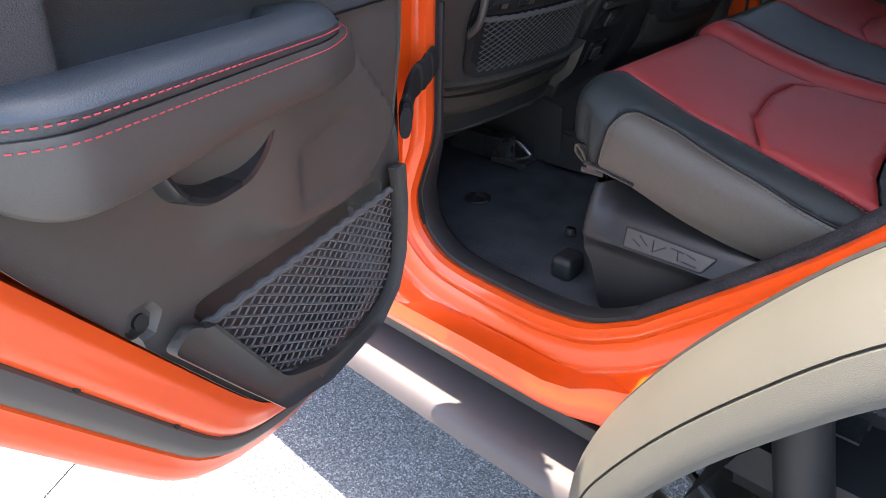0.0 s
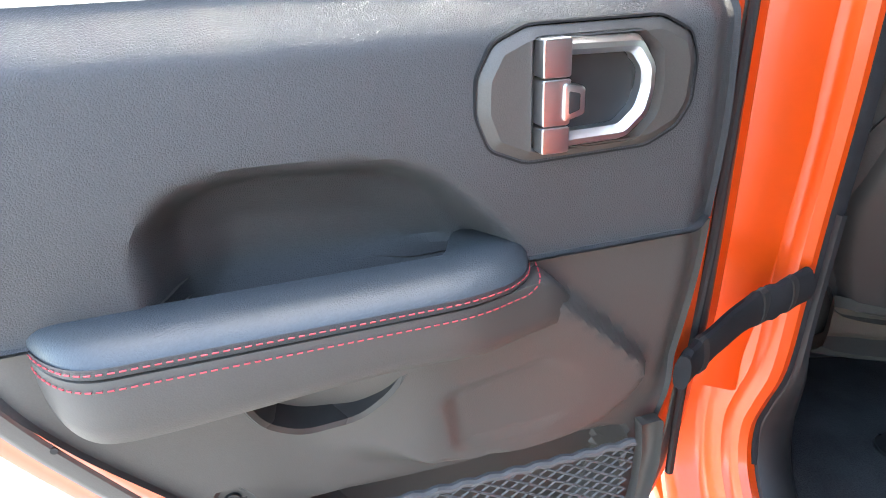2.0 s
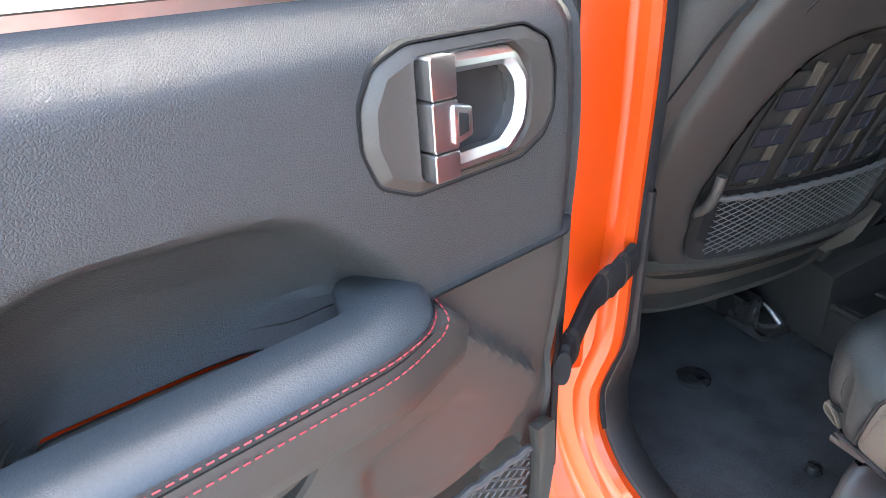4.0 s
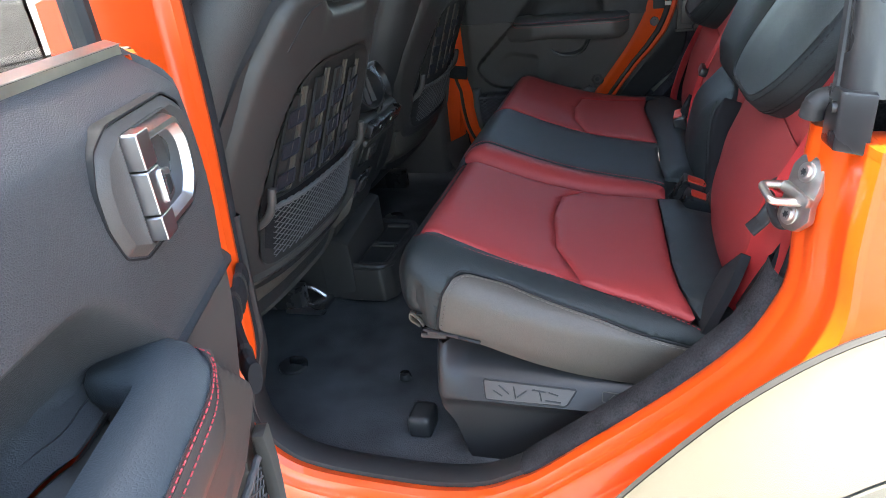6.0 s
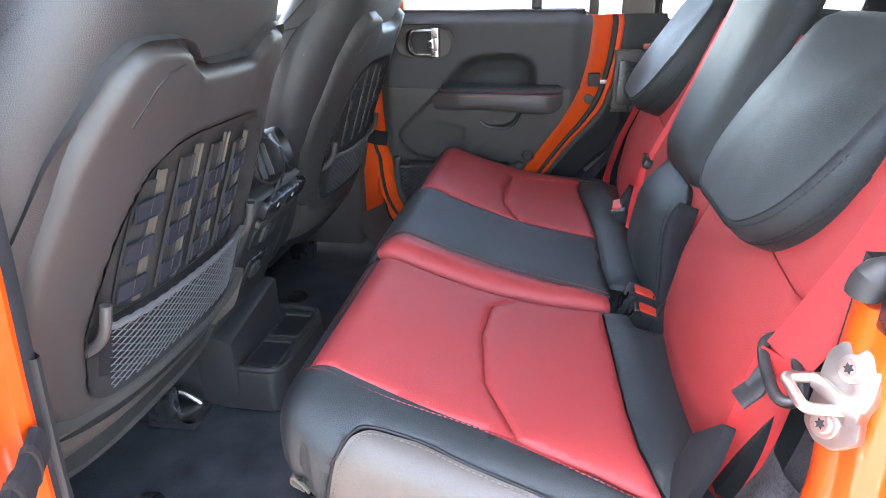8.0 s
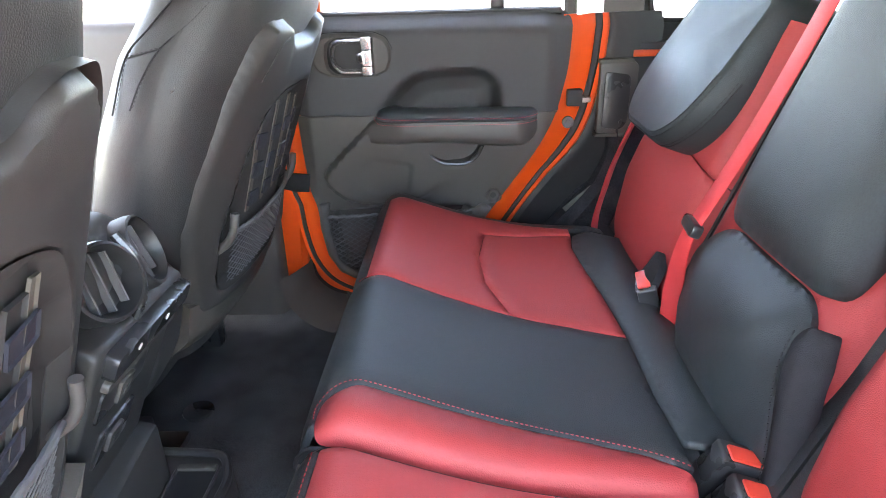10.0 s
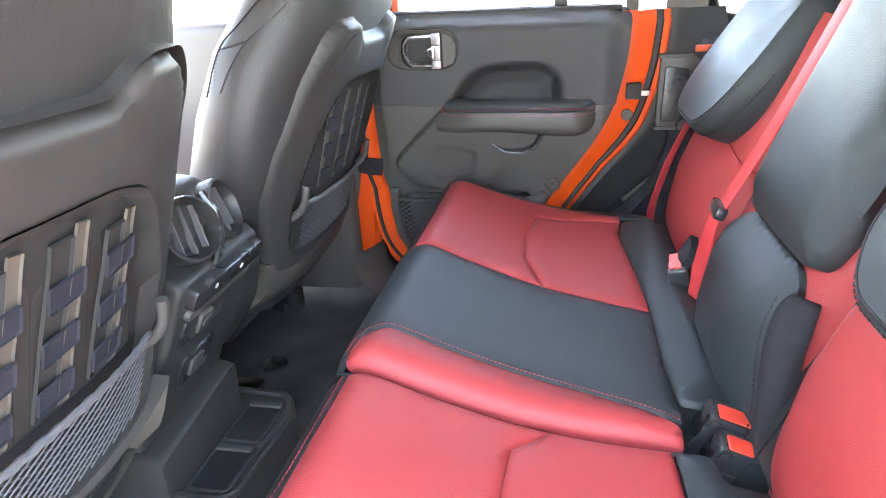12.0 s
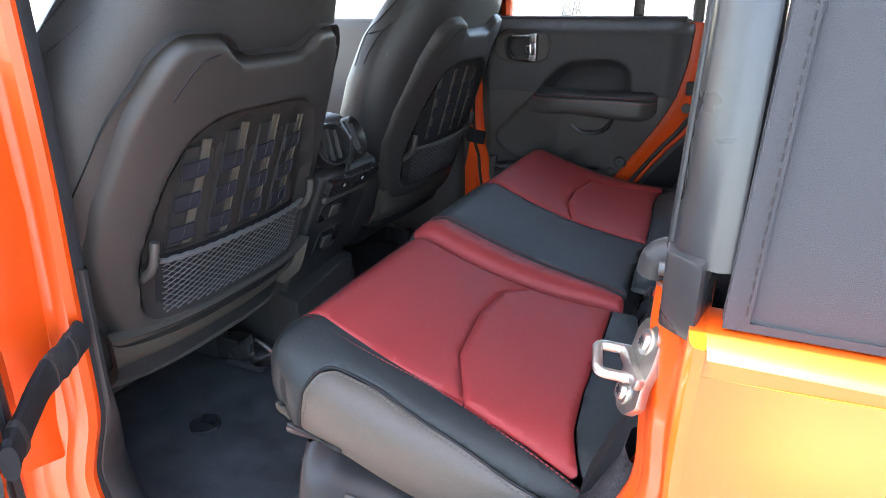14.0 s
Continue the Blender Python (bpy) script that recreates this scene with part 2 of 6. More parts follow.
def field(poly, reach=0.06, step=0.003):
    """The signed distance from a polygon's edge, laid out on a grid once and read between its points."""
    xs, ys = [p[0] for p in poly], [p[1] for p in poly]
    x0, y0 = min(xs) - reach, min(ys) - reach
    nx, ny = int((max(xs) + reach - x0) / step) + 2, int((max(ys) + reach - y0) / step) + 2
    gx, gy = np.meshgrid(x0 + step * np.arange(nx), y0 + step * np.arange(ny))
    grid = signed(poly, np.stack([gx.ravel(), gy.ravel()], 1)).reshape(ny, nx).tolist()

    def read(x, y):
        a, b = (x - x0) / step, (y - y0) / step
        if a < 0 or b < 0 or a >= nx - 1 or b >= ny - 1:
            return -reach
        i, j = int(a), int(b)
        a, b = a - i, b - j
        return (grid[j][i] * (1 - a) + grid[j][i + 1] * a) * (1 - b) + (grid[j + 1][i] * (1 - a) + grid[j + 1][i + 1] * a) * b
    return read


def ease(t):
    t = min(max(t, 0.0), 1.0)
    return t * t * (3 - 2 * t)


def panel(poly, surf, step=0.012, puff=0.003, fall=0.012, thick=0.008, holes=()):
    """A piece of the surface surf(s, t), cut to a polygon of the (s, t) plane, that swells away from its edge, with a turned-in rim."""
    from mathutils.geometry import delaunay_2d_cdt
    loops = [resample([Vector((p[0], p[1])) for p in poly], step)]
    loops += [resample([Vector((p[0], p[1])) for p in h], step) for h in holes]
    edge = [v for lp in loops for v in lp]
    xs, ys = [v.x for v in loops[0]], [v.y for v in loops[0]]
    cand = []
    row = 0
    yy = min(ys) + step * 0.5
    while yy < max(ys):
        xx = min(xs) + step * (0.5 if row % 2 else 0.0)
        while xx < max(xs):
            cand.append((xx, yy))
            xx += step
        yy += step * 0.87
        row += 1
    keep = signed(loops[0], cand) > step * 0.45 if cand else []
    for lp in loops[1:]:
        keep = keep & (signed(lp, cand) < -step * 0.45)
    inner = [Vector(c) for c, k in zip(cand, keep) if k]
    edges, base = [], 0
    for lp in loops:
        edges += [(base + i, base + (i + 1) % len(lp)) for i in range(len(lp))]
        base += len(lp)
    verts, _, faces, *_ = delaunay_2d_cdt(edge + inner, edges, [], 1 if len(loops) == 1 else 1, 1e-6)
    if holes:
        mids = [sum((verts[i] for i in f), Vector((0, 0))) / len(f) for f in faces]
        ok = np.ones(len(faces), bool)
        for lp in loops[1:]:
            ok &= signed(lp, mids) < 0
        faces = [f for f, k in zip(faces, ok) if k]
    dist = np.abs(signed(loops[0], verts))
    for lp in loops[1:]:
        dist = np.minimum(dist, np.abs(signed(lp, verts)))
    bm = bmesh.new()
    e = 1e-4

    def spot(v):
        p = Vector(surf(v.x, v.y))
        nn = (Vector(surf(v.x + e, v.y)) - p).cross(Vector(surf(v.x, v.y + e)) - p)
        return p, nn.normalized() if nn.length > 1e-14 else Vector((0, 0, 1))

    at = []
    for v, d in zip(verts, dist):
        p, nn = spot(v)
        at.append(bm.verts.new(p + nn * puff * (1 - math.exp(-(d / fall) ** 1.5))))
    for f in faces:
        try:
            bm.faces.new([at[i] for i in f])
        except ValueError:
            pass
    if thick:
        for lp in loops:
            tops = [spot(v) for v in lp]
            up = [bm.verts.new(p) for p, _ in tops]
            low = [bm.verts.new(p - nn * thick) for p, nn in tops]
            for i in range(len(lp)):
                j = (i + 1) % len(lp)
                bm.faces.new((up[i], low[i], low[j], up[j]))
        bmesh.ops.remove_doubles(bm, verts=bm.verts, dist=1e-5)
    loose = [v for v in bm.verts if not v.link_faces]
    bmesh.ops.delete(bm, geom=loose, context="VERTS")
    return bm


def prism(poly, to3, depth0, depth1, bevel=0.003, seg=2):
    """A polygon given thickness: to3(s, t, depth)."""
    bm = bmesh.new()
    lo = [bm.verts.new(to3(p[0], p[1], depth0)) for p in poly]
    hi = [bm.verts.new(to3(p[0], p[1], depth1)) for p in poly]
    bm.faces.new(lo[::-1]), bm.faces.new(hi)
    n = len(poly)
    for i in range(n):
        bm.faces.new((lo[i], lo[(i + 1) % n], hi[(i + 1) % n], hi[i]))
    bmesh.ops.recalc_face_normals(bm, faces=bm.faces)
    if bevel:
        bevelled(bm, bevel, seg, 40)
    return bm


def stitches(line, length=0.005, gap=0.0025, r=0.0007, lift=Vector((0, 0, 0))):
    """Thread in short dashes along a line in space."""
    pts = [Vector(p) + lift for p in line]
    out, bm = [], bmesh.new()
    run, on, start = 0.0, True, pts[0]
    total = [0.0]
    for a, b in zip(pts, pts[1:]):
        total.append(total[-1] + (b - a).length)

    def along(s):
        i = min(max(int(np.searchsorted(total, s)) - 1, 0), len(pts) - 2)
        span = total[i + 1] - total[i]
        return pts[i].lerp(pts[i + 1], (s - total[i]) / span if span > 1e-9 else 0)

    s = 0.0
    while s + length < total[-1]:
        a, b = along(s), along(s + length)
        d = (b - a).normalized()
        side = d.cross(Vector((0.2, 0.3, 0.93))).normalized()
        top = side.cross(d)
        ra, rb = [], []
        for k in range(5):
            off = r * (math.cos(k * math.tau / 5) * side + math.sin(k * math.tau / 5) * top)
            ra.append(bm.verts.new(a + off)), rb.append(bm.verts.new(b + off))
        for k in range(5):
            bm.faces.new((ra[k], ra[(k + 1) % 5], rb[(k + 1) % 5], rb[k]))
        bm.faces.new(ra[::-1]), bm.faces.new(rb)
        s += length + gap
    return bm


def ribbon(points, width, thick, side):
    """A flat strap along points. side: its width's direction, or one for each point."""
    pts = [Vector(p) for p in points]
    rings = []
    for i, p in enumerate(pts):
        d = (pts[min(i + 1, len(pts) - 1)] - pts[max(i - 1, 0)]).normalized()
        s = Vector(side[i] if isinstance(side, list) else side)
        s = (s - s.dot(d) * d).normalized() * width / 2
        nn = s.cross(d).normalized() * thick / 2
        rings.append([p - s - nn * 0.4, p - s * 0.94 - nn, p + s * 0.94 - nn, p + s - nn * 0.4, p + s + nn * 0.4, p + s * 0.94 + nn, p - s * 0.94 + nn, p - s + nn * 0.4])
    return loft(rings)


SHIFT = [Vector((0, 0, 0))]      # where the group of things being built stands


def thing(name, label, category, group="", kind="", at=(0, 0, 0)):
    ob = new(name)
    ob.location = Vector(at) + SHIFT[0]
    ob.empty_display_size = 0.05
    return tagged(ob, label, category, group, kind)


def part(name, bm, mat, parent=None, label="", smooth=True, fix=True, angle=40):
    """Links a bmesh, given in world coordinates, as one mesh under a thing or a part."""
    if fix:
        bmesh.ops.recalc_face_normals(bm, faces=bm.faces)
    me = bpy.data.meshes.new(name)
    bm.to_mesh(me)
    bm.free()
    me.materials.append(mat)
    if smooth:
        me.shade_smooth()
        me.set_sharp_from_angle(angle=radians(angle))
    ob = new(name, me)
    if parent is not None:
        ob.parent = parent
        top = parent
        shift = Vector((0, 0, 0))
        while top is not None:
            shift += top.location
            top = top.parent
        me.transform(Matrix.Translation(SHIFT[0] - shift))
    if label:
        ob["label"] = label
    return ob


def solo(name, bm, mat, label, category, kind="", group="", **kw):
    ob = part(name, bm, mat, None, **kw)
    ob.location = SHIFT[0]
    return tagged(ob, label, category, group, kind)

# ---- ground ----
MIRROR = 1.486          # the car's far side: y -> MIRROR - y

def sheet(x0, x1, y0, y1, z, n=24):
    bm = bmesh.new()
    bmesh.ops.create_grid(bm, x_segments=n, y_segments=n, size=1, matrix=Matrix.LocRotScale(((x0 + x1) / 2, (y0 + y1) / 2, z), None, ((x1 - x0) / 2, (y1 - y0) / 2, 1)))
    return bm


solo("ground", sheet(-400, 400, -400, 400, 0), ASPHALT, "grey asphalt of a parking lot", "ground", "structure")
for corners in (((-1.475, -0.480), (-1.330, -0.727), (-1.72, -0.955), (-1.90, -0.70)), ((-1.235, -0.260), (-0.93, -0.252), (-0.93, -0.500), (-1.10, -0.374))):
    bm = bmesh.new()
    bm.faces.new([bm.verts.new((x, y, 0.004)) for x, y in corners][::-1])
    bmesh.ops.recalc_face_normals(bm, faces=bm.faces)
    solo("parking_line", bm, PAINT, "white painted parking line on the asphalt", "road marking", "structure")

# ---- car body ----
car = thing("car", "glossy orange four-door off-road car with black soft top, rear door open", "car")

OPENING = [(-0.600, 1.80), (-0.598, 1.50), (-0.600, 1.32), (-0.606, 1.22), (-0.618, 1.12), (-0.627, 1.03), (-0.640, 0.92), (-0.672, 0.85), (-0.690, 0.80), (-0.680, 0.745),
           (-0.640, 0.705), (-0.580, 0.688), (-0.480, 0.682), (-0.400, 0.683), (-0.330, 0.697), (-0.275, 0.728), (-0.250, 0.745), (-0.185, 0.805), (-0.120, 0.866),
           (-0.065, 0.922), (-0.015, 0.982), (0.008, 1.030), (0.018, 1.070), (0.016, 1.130), (0.017, 1.200), (0.020, 1.243), (0.026, 1.30), (0.036, 1.50), (0.030, 1.80)]
NEAR_FRONT = (0.022, 0.022, 0.022, 0.020, 0.016, 0.013, 0.008, 0.002)     # the near front post stands further forward


def offset_line(line, d):
    """An open line of (x, z) moved outward (away from the opening) by d, less on the slim rear post."""
    out = []
    for i, p in enumerate(line):
        a, b = line[max(i - 1, 0)], line[min(i + 1, len(line) - 1)]
        t = Vector((b[0] - a[0], b[1] - a[1])).normalized()
        reach = d * (1 - 0.55 * ease((p[1] - 0.80) / 0.20)) if p[0] > -0.3 else d
        out.append((p[0] + t.y * reach, p[1] - t.x * reach))
    return out


def opening_line(span, far=False, n=4):
    pts = [Vector((x - (0 if far or i >= len(NEAR_FRONT) else NEAR_FRONT[i]), z)) for i, (x, z) in enumerate(OPENING)]
    return [(v.x, v.y) for v in curve(pts[span[0]:span[1]], n)]


def opening_rows(profile, span, far=False):
    base = opening_line(span, far)
    return [[(x, z, y) for x, z in offset_line(base, d)] for d, y in profile]


def jamb(profile, far, span=(0, 26)):
    top = 9.0 if far else 1.2275
    rows = [[(x, (MIRROR - y) if far else y, min(z, top) if x > -0.3 else z) for x, z, y in r] for r in opening_rows(profile, span, far)]
    return loft(rows, caps=False, closed=False)


JAMB = [(0.012, 0.030), (0.0, 0.024), (-0.004, 0.012), (0.0, 0.002), (0.010, -0.002), (0.014, -0.006), (0.016, -0.014), (0.030, -0.022), (0.044, -0.024),
        (0.050, -0.027), (0.054, -0.036), (0.057, -0.058), (0.060, -0.070), (0.066, -0.0765), (0.080, -0.078)]
for far in (False, True):
    part("door_jamb", jamb(JAMB, far), ORANGE, car, "glossy orange painted door jamb", fix=False)
    if far:
        part("door_seal", jamb([(-0.004, 0.016), (-0.010, 0.012), (-0.013, 0.004), (-0.010, -0.003), (-0.003, -0.004), (0.004, -0.0035)], far, (6, 25)), RUBBER, car, "black rubber door seal")

# rear quarter skin behind the near opening, cut round the wheel arch
edge = offset_line(opening_line((0, 26)), 0.080)
rear_edge = [p for p in edge if p[0] > -0.245 and p[1] < 1.216]
arch = [(-0.21, 0.60), (-0.16, 0.72), (-0.07, 0.86), (0.03, 0.965), (0.14, 1.04), (0.28, 1.075), (0.60, 1.075), (0.72, 1.04)]
quarter = rear_edge + [(0.16, 1.216), (0.8, 1.216), (1.5, 1.216), (1.5, 0.7), (1.0, 0.65), (0.9, 0.8)] + arch[::-1]


def skin(x, z):
    front = np.interp(z, [p[1] for p in rear_edge], [p[0] for p in rear_edge])
    return (x, -0.078 - 0.016 * ease((1.228 - z) / 0.08) * ease((x - front) / 0.07), z)


part("quarter_panel", panel(quarter, skin, 0.018, 0.0, 0.01, 0.004), ORANGE, car, "orange quarter panel")
# belt ledge under the soft top
part("belt_rail", loft([[(x, y, z) for y, z in ((-0.078, 1.212), (-0.077, 1.222), (-0.070, 1.228), (-0.02, 1.229), (-0.015, 1.205), (-0.06, 1.20))] for x in (0.053, 0.2, 0.6, 1.5)]), ORANGE, car)
part("jamb_cap", prism([(0.018 + 0.45 * d, y) for d, y in JAMB] + [(0.054, 0.030)], lambda x, y, d: Vector((x, y, d)), 1.220, 1.2282, 0.0), ORANGE, car)
trim_rows = [[(x, y, z) for x, z, y in r] for r in opening_rows([(0.012, 0.0215), (0.004, 0.0180), (-0.002, 0.0190), (-0.0040, 0.024), (-0.001, 0.034), (0.014, 0.040)], (0, 10))]
part("pillar_trim", loft(trim_rows, caps=False, closed=False), STRAP, car, "dark plastic trim along the pillar edge")
# rocker under the sill
rock = []
for x in np.linspace(-0.80, -0.215, 14):
    rise = 0.045 * ease((x + 0.34) / 0.125)
    rock.append([(x, y, z + rise * k) for y, z, k in ((-0.076, 0.640, 1.2), (-0.083, 0.622, 1), (-0.084, 0.605, 0.8), (-0.076, 0.594, 0.6), (-0.03, 0.590, 0.3), (-0.03, 0.640, 1))])
part("rocker_panel", loft(rock), ORANGE, car, "orange rocker panel below the door sill")
part("rocker_flange", box(-0.85, -0.26, -0.070, -0.05, 0.568, 0.594, 0.002), RUBBER, car)
# near B pillar outside and its inner trim
part("b_pillar", loft([[(max(x, deep) + s, y, z) for x, y in ((-0.632, -0.02), (-0.655, -0.075), (-0.72, -0.078), (-0.76, -0.03), (-0.72, 0.028), (-0.646, 0.028))] for z, s, deep in ((0.86, -0.055, -1), (1.0, -0.028, -1), (1.2, -0.008, -1), (1.395, 0.0, -1), (1.410, 0.0, -0.672), (1.73, 0.0, -0.672))]), ORANGE, car)
for far in (False, True):
    k = -1 if far else 1
    base = MIRROR if far else 0
    rows = []
    for z, s in ((0.66, -0.085), (0.72, -0.084), (0.80, -0.072), (0.86, -0.048), (0.92, -0.029), (0.98, -0.018), (1.05, -0.012), (1.12, -0.009), (1.20, -0.009), (1.33, -0.002), (1.45, 0.002), (1.55, 0.004), (1.80, 0.0)):
        s -= 0.030 * ease((1.12 - z) / 0.10) if far else 0.0
        rows.append([(x + s, base + k * y, z) for x, y in ((-0.636, 0.006), (-0.632, 0.010), (-0.632, 0.015), (-0.640, 0.021), (-0.70, 0.036), (-0.80, 0.040), (-0.80, 0.024), (-0.66, 0.003))])
    part("b_pillar_trim", loft(rows), PLASTIC, car, "dark plastic pillar trim")

# side step and its brackets
step_rows = []
for x in np.linspace(-1.6, -0.235, 12):
    step_rows.append([(x, y, z) for y, z in ((-0.005, 0.505), (-0.085, 0.505), (-0.108, 0.500), (-0.120, 0.488), (-0.122, 0.466), (-0.112, 0.452), (-0.09, 0.446), (-0.005, 0.446))])
part("side_step", loft(step_rows), STEP, car, "grey coated side step below the sill")

# fender flare round the rear arch
FLARE_PATH = [(-0.252, 0.585), (-0.225, 0.665), (-0.165, 0.780), (-0.095, 0.885), (-0.015, 0.985), (0.075, 1.060), (0.19, 1.105), (0.34, 1.118), (0.55, 1.115), (0.70, 1.07), (0.82, 0.98)]
FLARE_CUT = [(0.0, 0.0), (0.015, -0.005), (0.035, -0.004), (0.075, 0.006), (0.105, 0.018), (0.1215, 0.0315), (0.1180, 0.0340), (0.1240, 0.0350), (0.133, 0.050), (0.138, 0.064), (0.136, 0.072), (0.128, 0.075), (0.10, 0.070), (0.0, 0.06)]
fp = curve([Vector(p) for p in FLARE_PATH], 5)
rows = []
for i, p in enumerate(fp):
    t = (fp[min(i + 1, len(fp) - 1)] - fp[max(i - 1, 0)]).normalized()
    nn = Vector((t.y, -t.x))
    k = 0.94 + 0.06 * ease(i / 8)
    rows.append([(p.x + nn.x * dn, -0.077 - out * k, p.y + nn.y * dn) for out, dn in FLARE_CUT])
part("fender_flare", loft(rows), FLARE, car, "grey textured plastic fender flare")
part("flare_gasket", tube([(p.x, -0.081, p.y + 0.003) for p in fp], 0.005, 6), RUBBER, car)
# dark wheel arch and running gear
part("wheel_liner", loft([[(0.42 + r * math.cos(a), y, 0.52 + r * math.sin(a)) for a in np.linspace(-0.3, math.pi + 0.3, 20)] for y, r in ((-0.17, 0.545), (0.12, 0.54), (0.14, 0.35))], caps=False, closed=False), RUBBER, car, "black wheel arch liner")
part("frame_rail", box(-1.8, 1.6, 0.15, 0.24, 0.42, 0.56, 0.01), RUBBER, car)
part("suspension_link", tube([(-0.34, 0.02, 0.44), (-0.05, 0.0, 0.40), (0.42, 0.03, 0.38)], 0.03, 10), SILVER, car, "steel suspension link")
part("shock_absorber", cylinder((-0.05, -0.02, 0.78), (0.05, 0.02, 0.34), 0.032, 0.036), RUBBER, car)
part("bracket", box(-0.14, -0.05, -0.03, 0.05, 0.50, 0.512, 0.002), SILVER, car, "bare metal bracket")
part("bracket", box(-0.20, -0.19, -0.06, 0.06, 0.40, 0.54, 0.002), SILVER, car, "bare metal bracket")
part("brake_hose", tube(curve([(-0.16, -0.04, 0.60), (-0.05, -0.06, 0.56), (0.06, -0.05, 0.60), (0.18, -0.02, 0.52)], 6), 0.007, 8), RUBBER, car)
wheel = thing("wheel", "black off-road tyre on a dark rim", "wheel", at=(0.48, -0.03, 0.40))
prof = [(-0.12, 0.24), (-0.135, 0.30), (-0.13, 0.37), (-0.11, 0.395), (0.11, 0.395), (0.13, 0.37), (0.135, 0.30), (0.12, 0.24)]
part("tyre", loft([[(0.48 + r * math.cos(a), -0.03 + y, 0.40 + r * math.sin(a)) for a in np.linspace(0, math.tau, 49)[:-1]] for y, r in prof], caps=False), RUBBER, wheel)
part("rim", loft([[(0.48 + r * math.cos(a), -0.03 + y, 0.40 + r * math.sin(a)) for a in np.linspace(0, math.tau, 33)[:-1]] for y, r in ((-0.11, 0.24), (-0.06, 0.20), (-0.05, 0.08), (-0.07, 0.05))]), PIANO, wheel)

# ---- cabin shell ----
part("floor_carpet", loft([[(x, y, z) for y, z in ((0.028, 0.690), (0.045, 0.672), (0.070, 0.660), (0.12, 0.655), (0.5, 0.655), (0.743, 0.660), (1.0, 0.655), (1.36, 0.655), (1.42, 0.66), (1.458, 0.69))] for x in np.linspace(-1.7, 0.02, 12)], caps=False, closed=False), CARPET, car, "black cut-pile floor carpet")
sill_rows = opening_rows([(0.0, 0.023), (-0.006, 0.026), (-0.009, 0.036), (-0.008, 0.056), (0.000, 0.070), (0.012, 0.078), (0.03, 0.080)], (4, 17))
part("sill_trim", loft([[(x, 0.023 + (y - 0.023) * (1 - 0.72 * ease((z - 0.78) / 0.20)), z) for x, z, y in r] for r in sill_rows], caps=False, closed=False), RUBBER, car, "black carpeted sill edge")
part("sill_trim", jamb([(-0.004, 0.018), (-0.012, 0.028), (-0.008, 0.055), (0.006, 0.085), (0.022, 0.115), (0.040, 0.135)], True, (8, 17)), PLASTIC, car, "dark plastic sill trim")
part("underbody", box(-1.8, 1.5, 0.0, MIRROR, 0.58, 0.64, 0), RUBBER, car)
# far outer skin, panels above the belt, roof
part("far_skin", box(0.04, 1.5, MIRROR + 0.03, MIRROR + 0.075, 0.6, 1.24, 0.004), ORANGE, car)
part("rear_wall", box(1.30, 1.36, -0.04, MIRROR + 0.04, 0.6, 1.24, 0.01), ORANGE, car)
part("cargo_floor", box(0.35, 1.32, 0.0, MIRROR, 0.70, 0.73, 0.0), CARPET, car)
# unseen roof: both overhangs are set to shade the sill and jamb
part("soft_top", box(-0.55, 1.38, -0.068, MIRROR + 0.082, 1.725, 1.75, 0.01), CANVAS, car, "black fabric soft top")
part("roof_panel", box(-1.45, -0.55, -0.105, MIRROR + 0.105, 1.725, 1.76, 0.01), PIANO, car)
# never in view; kept pale as a reflector for the cabin
part("headliner", box(-1.44, 1.30, 0.045, MIRROR - 0.045, 1.708, 1.7245, 0.004), HEADLINER, car, "unseen headliner, pale to bounce light")
# out of view: added to close the rear and dim its light
rear_win = rounded([(0.28, 1.36), (MIRROR - 0.28, 1.36), (MIRROR - 0.28, 1.60), (0.28, 1.60)], 0.05, 5)
part("rear_curtain", panel([(0.0, 1.235), (MIRROR, 1.235), (MIRROR, 1.73), (0.0, 1.73)], lambda y, z: (1.34, y, z), 0.05, 0, 0.01, 0.006, holes=(rear_win,)), CANVAS, car, "unseen black fabric rear curtain with a window")
pane = part("window_pane", prism(rear_win, lambda y, z, d: (1.342 + d, y, z), 0.002, 0.004, 0.0), CLEAR, car)
pane.visible_shadow = False
part("near_side_curtain", box(0.545, 1.34, -0.040, -0.030, 1.230, 1.73, 0.003), CANVAS, car, "black fabric side curtain")
for y in (0.0, MIRROR):
    part("windscreen_pillar", tube([(-1.70, y, 1.2), (-1.50, y + (0.04 if y < 0.5 else -0.04), 1.72)], 0.04, 10), PIANO, car)
    part("roof_rail", box(-1.5, 1.36, y - 0.04, y + 0.04, 1.685, 1.735, 0.012), PIANO, car)
# far side above the belt behind the door
part("far_pillar_trim", loft([[(x, y, z) for x, y in ((-0.005, MIRROR - 0.015), (0.075, MIRROR - 0.03), (0.09, MIRROR + 0.02), (0.0, MIRROR + 0.03))] for z in (1.28, 1.5, 1.73)]), PLASTIC, car)
part("far_belt_ledge", box(-0.006, 1.35, MIRROR - 0.04, MIRROR + 0.02, 1.264, 1.290, 0.004), BASE, car)
part("far_belt_stripe", box(0.058, 1.0, MIRROR - 0.046, MIRROR - 0.02, 1.262, 1.276, 0.002), ORANGE, car)
quarter_win = rounded([(0.09, 1.33), (0.60, 1.33), (0.60, 1.62), (0.13, 1.62)], 0.05, 6)
part("far_side_curtain", panel([(0.06, 1.28), (1.33, 1.28), (1.33, 1.73), (0.06, 1.73)], lambda x, z: (x, MIRROR + 0.0, z), 0.05, 0, 0.01, 0.006, holes=(quarter_win,)), CANVAS, car, "black fabric side curtain with a clear window")
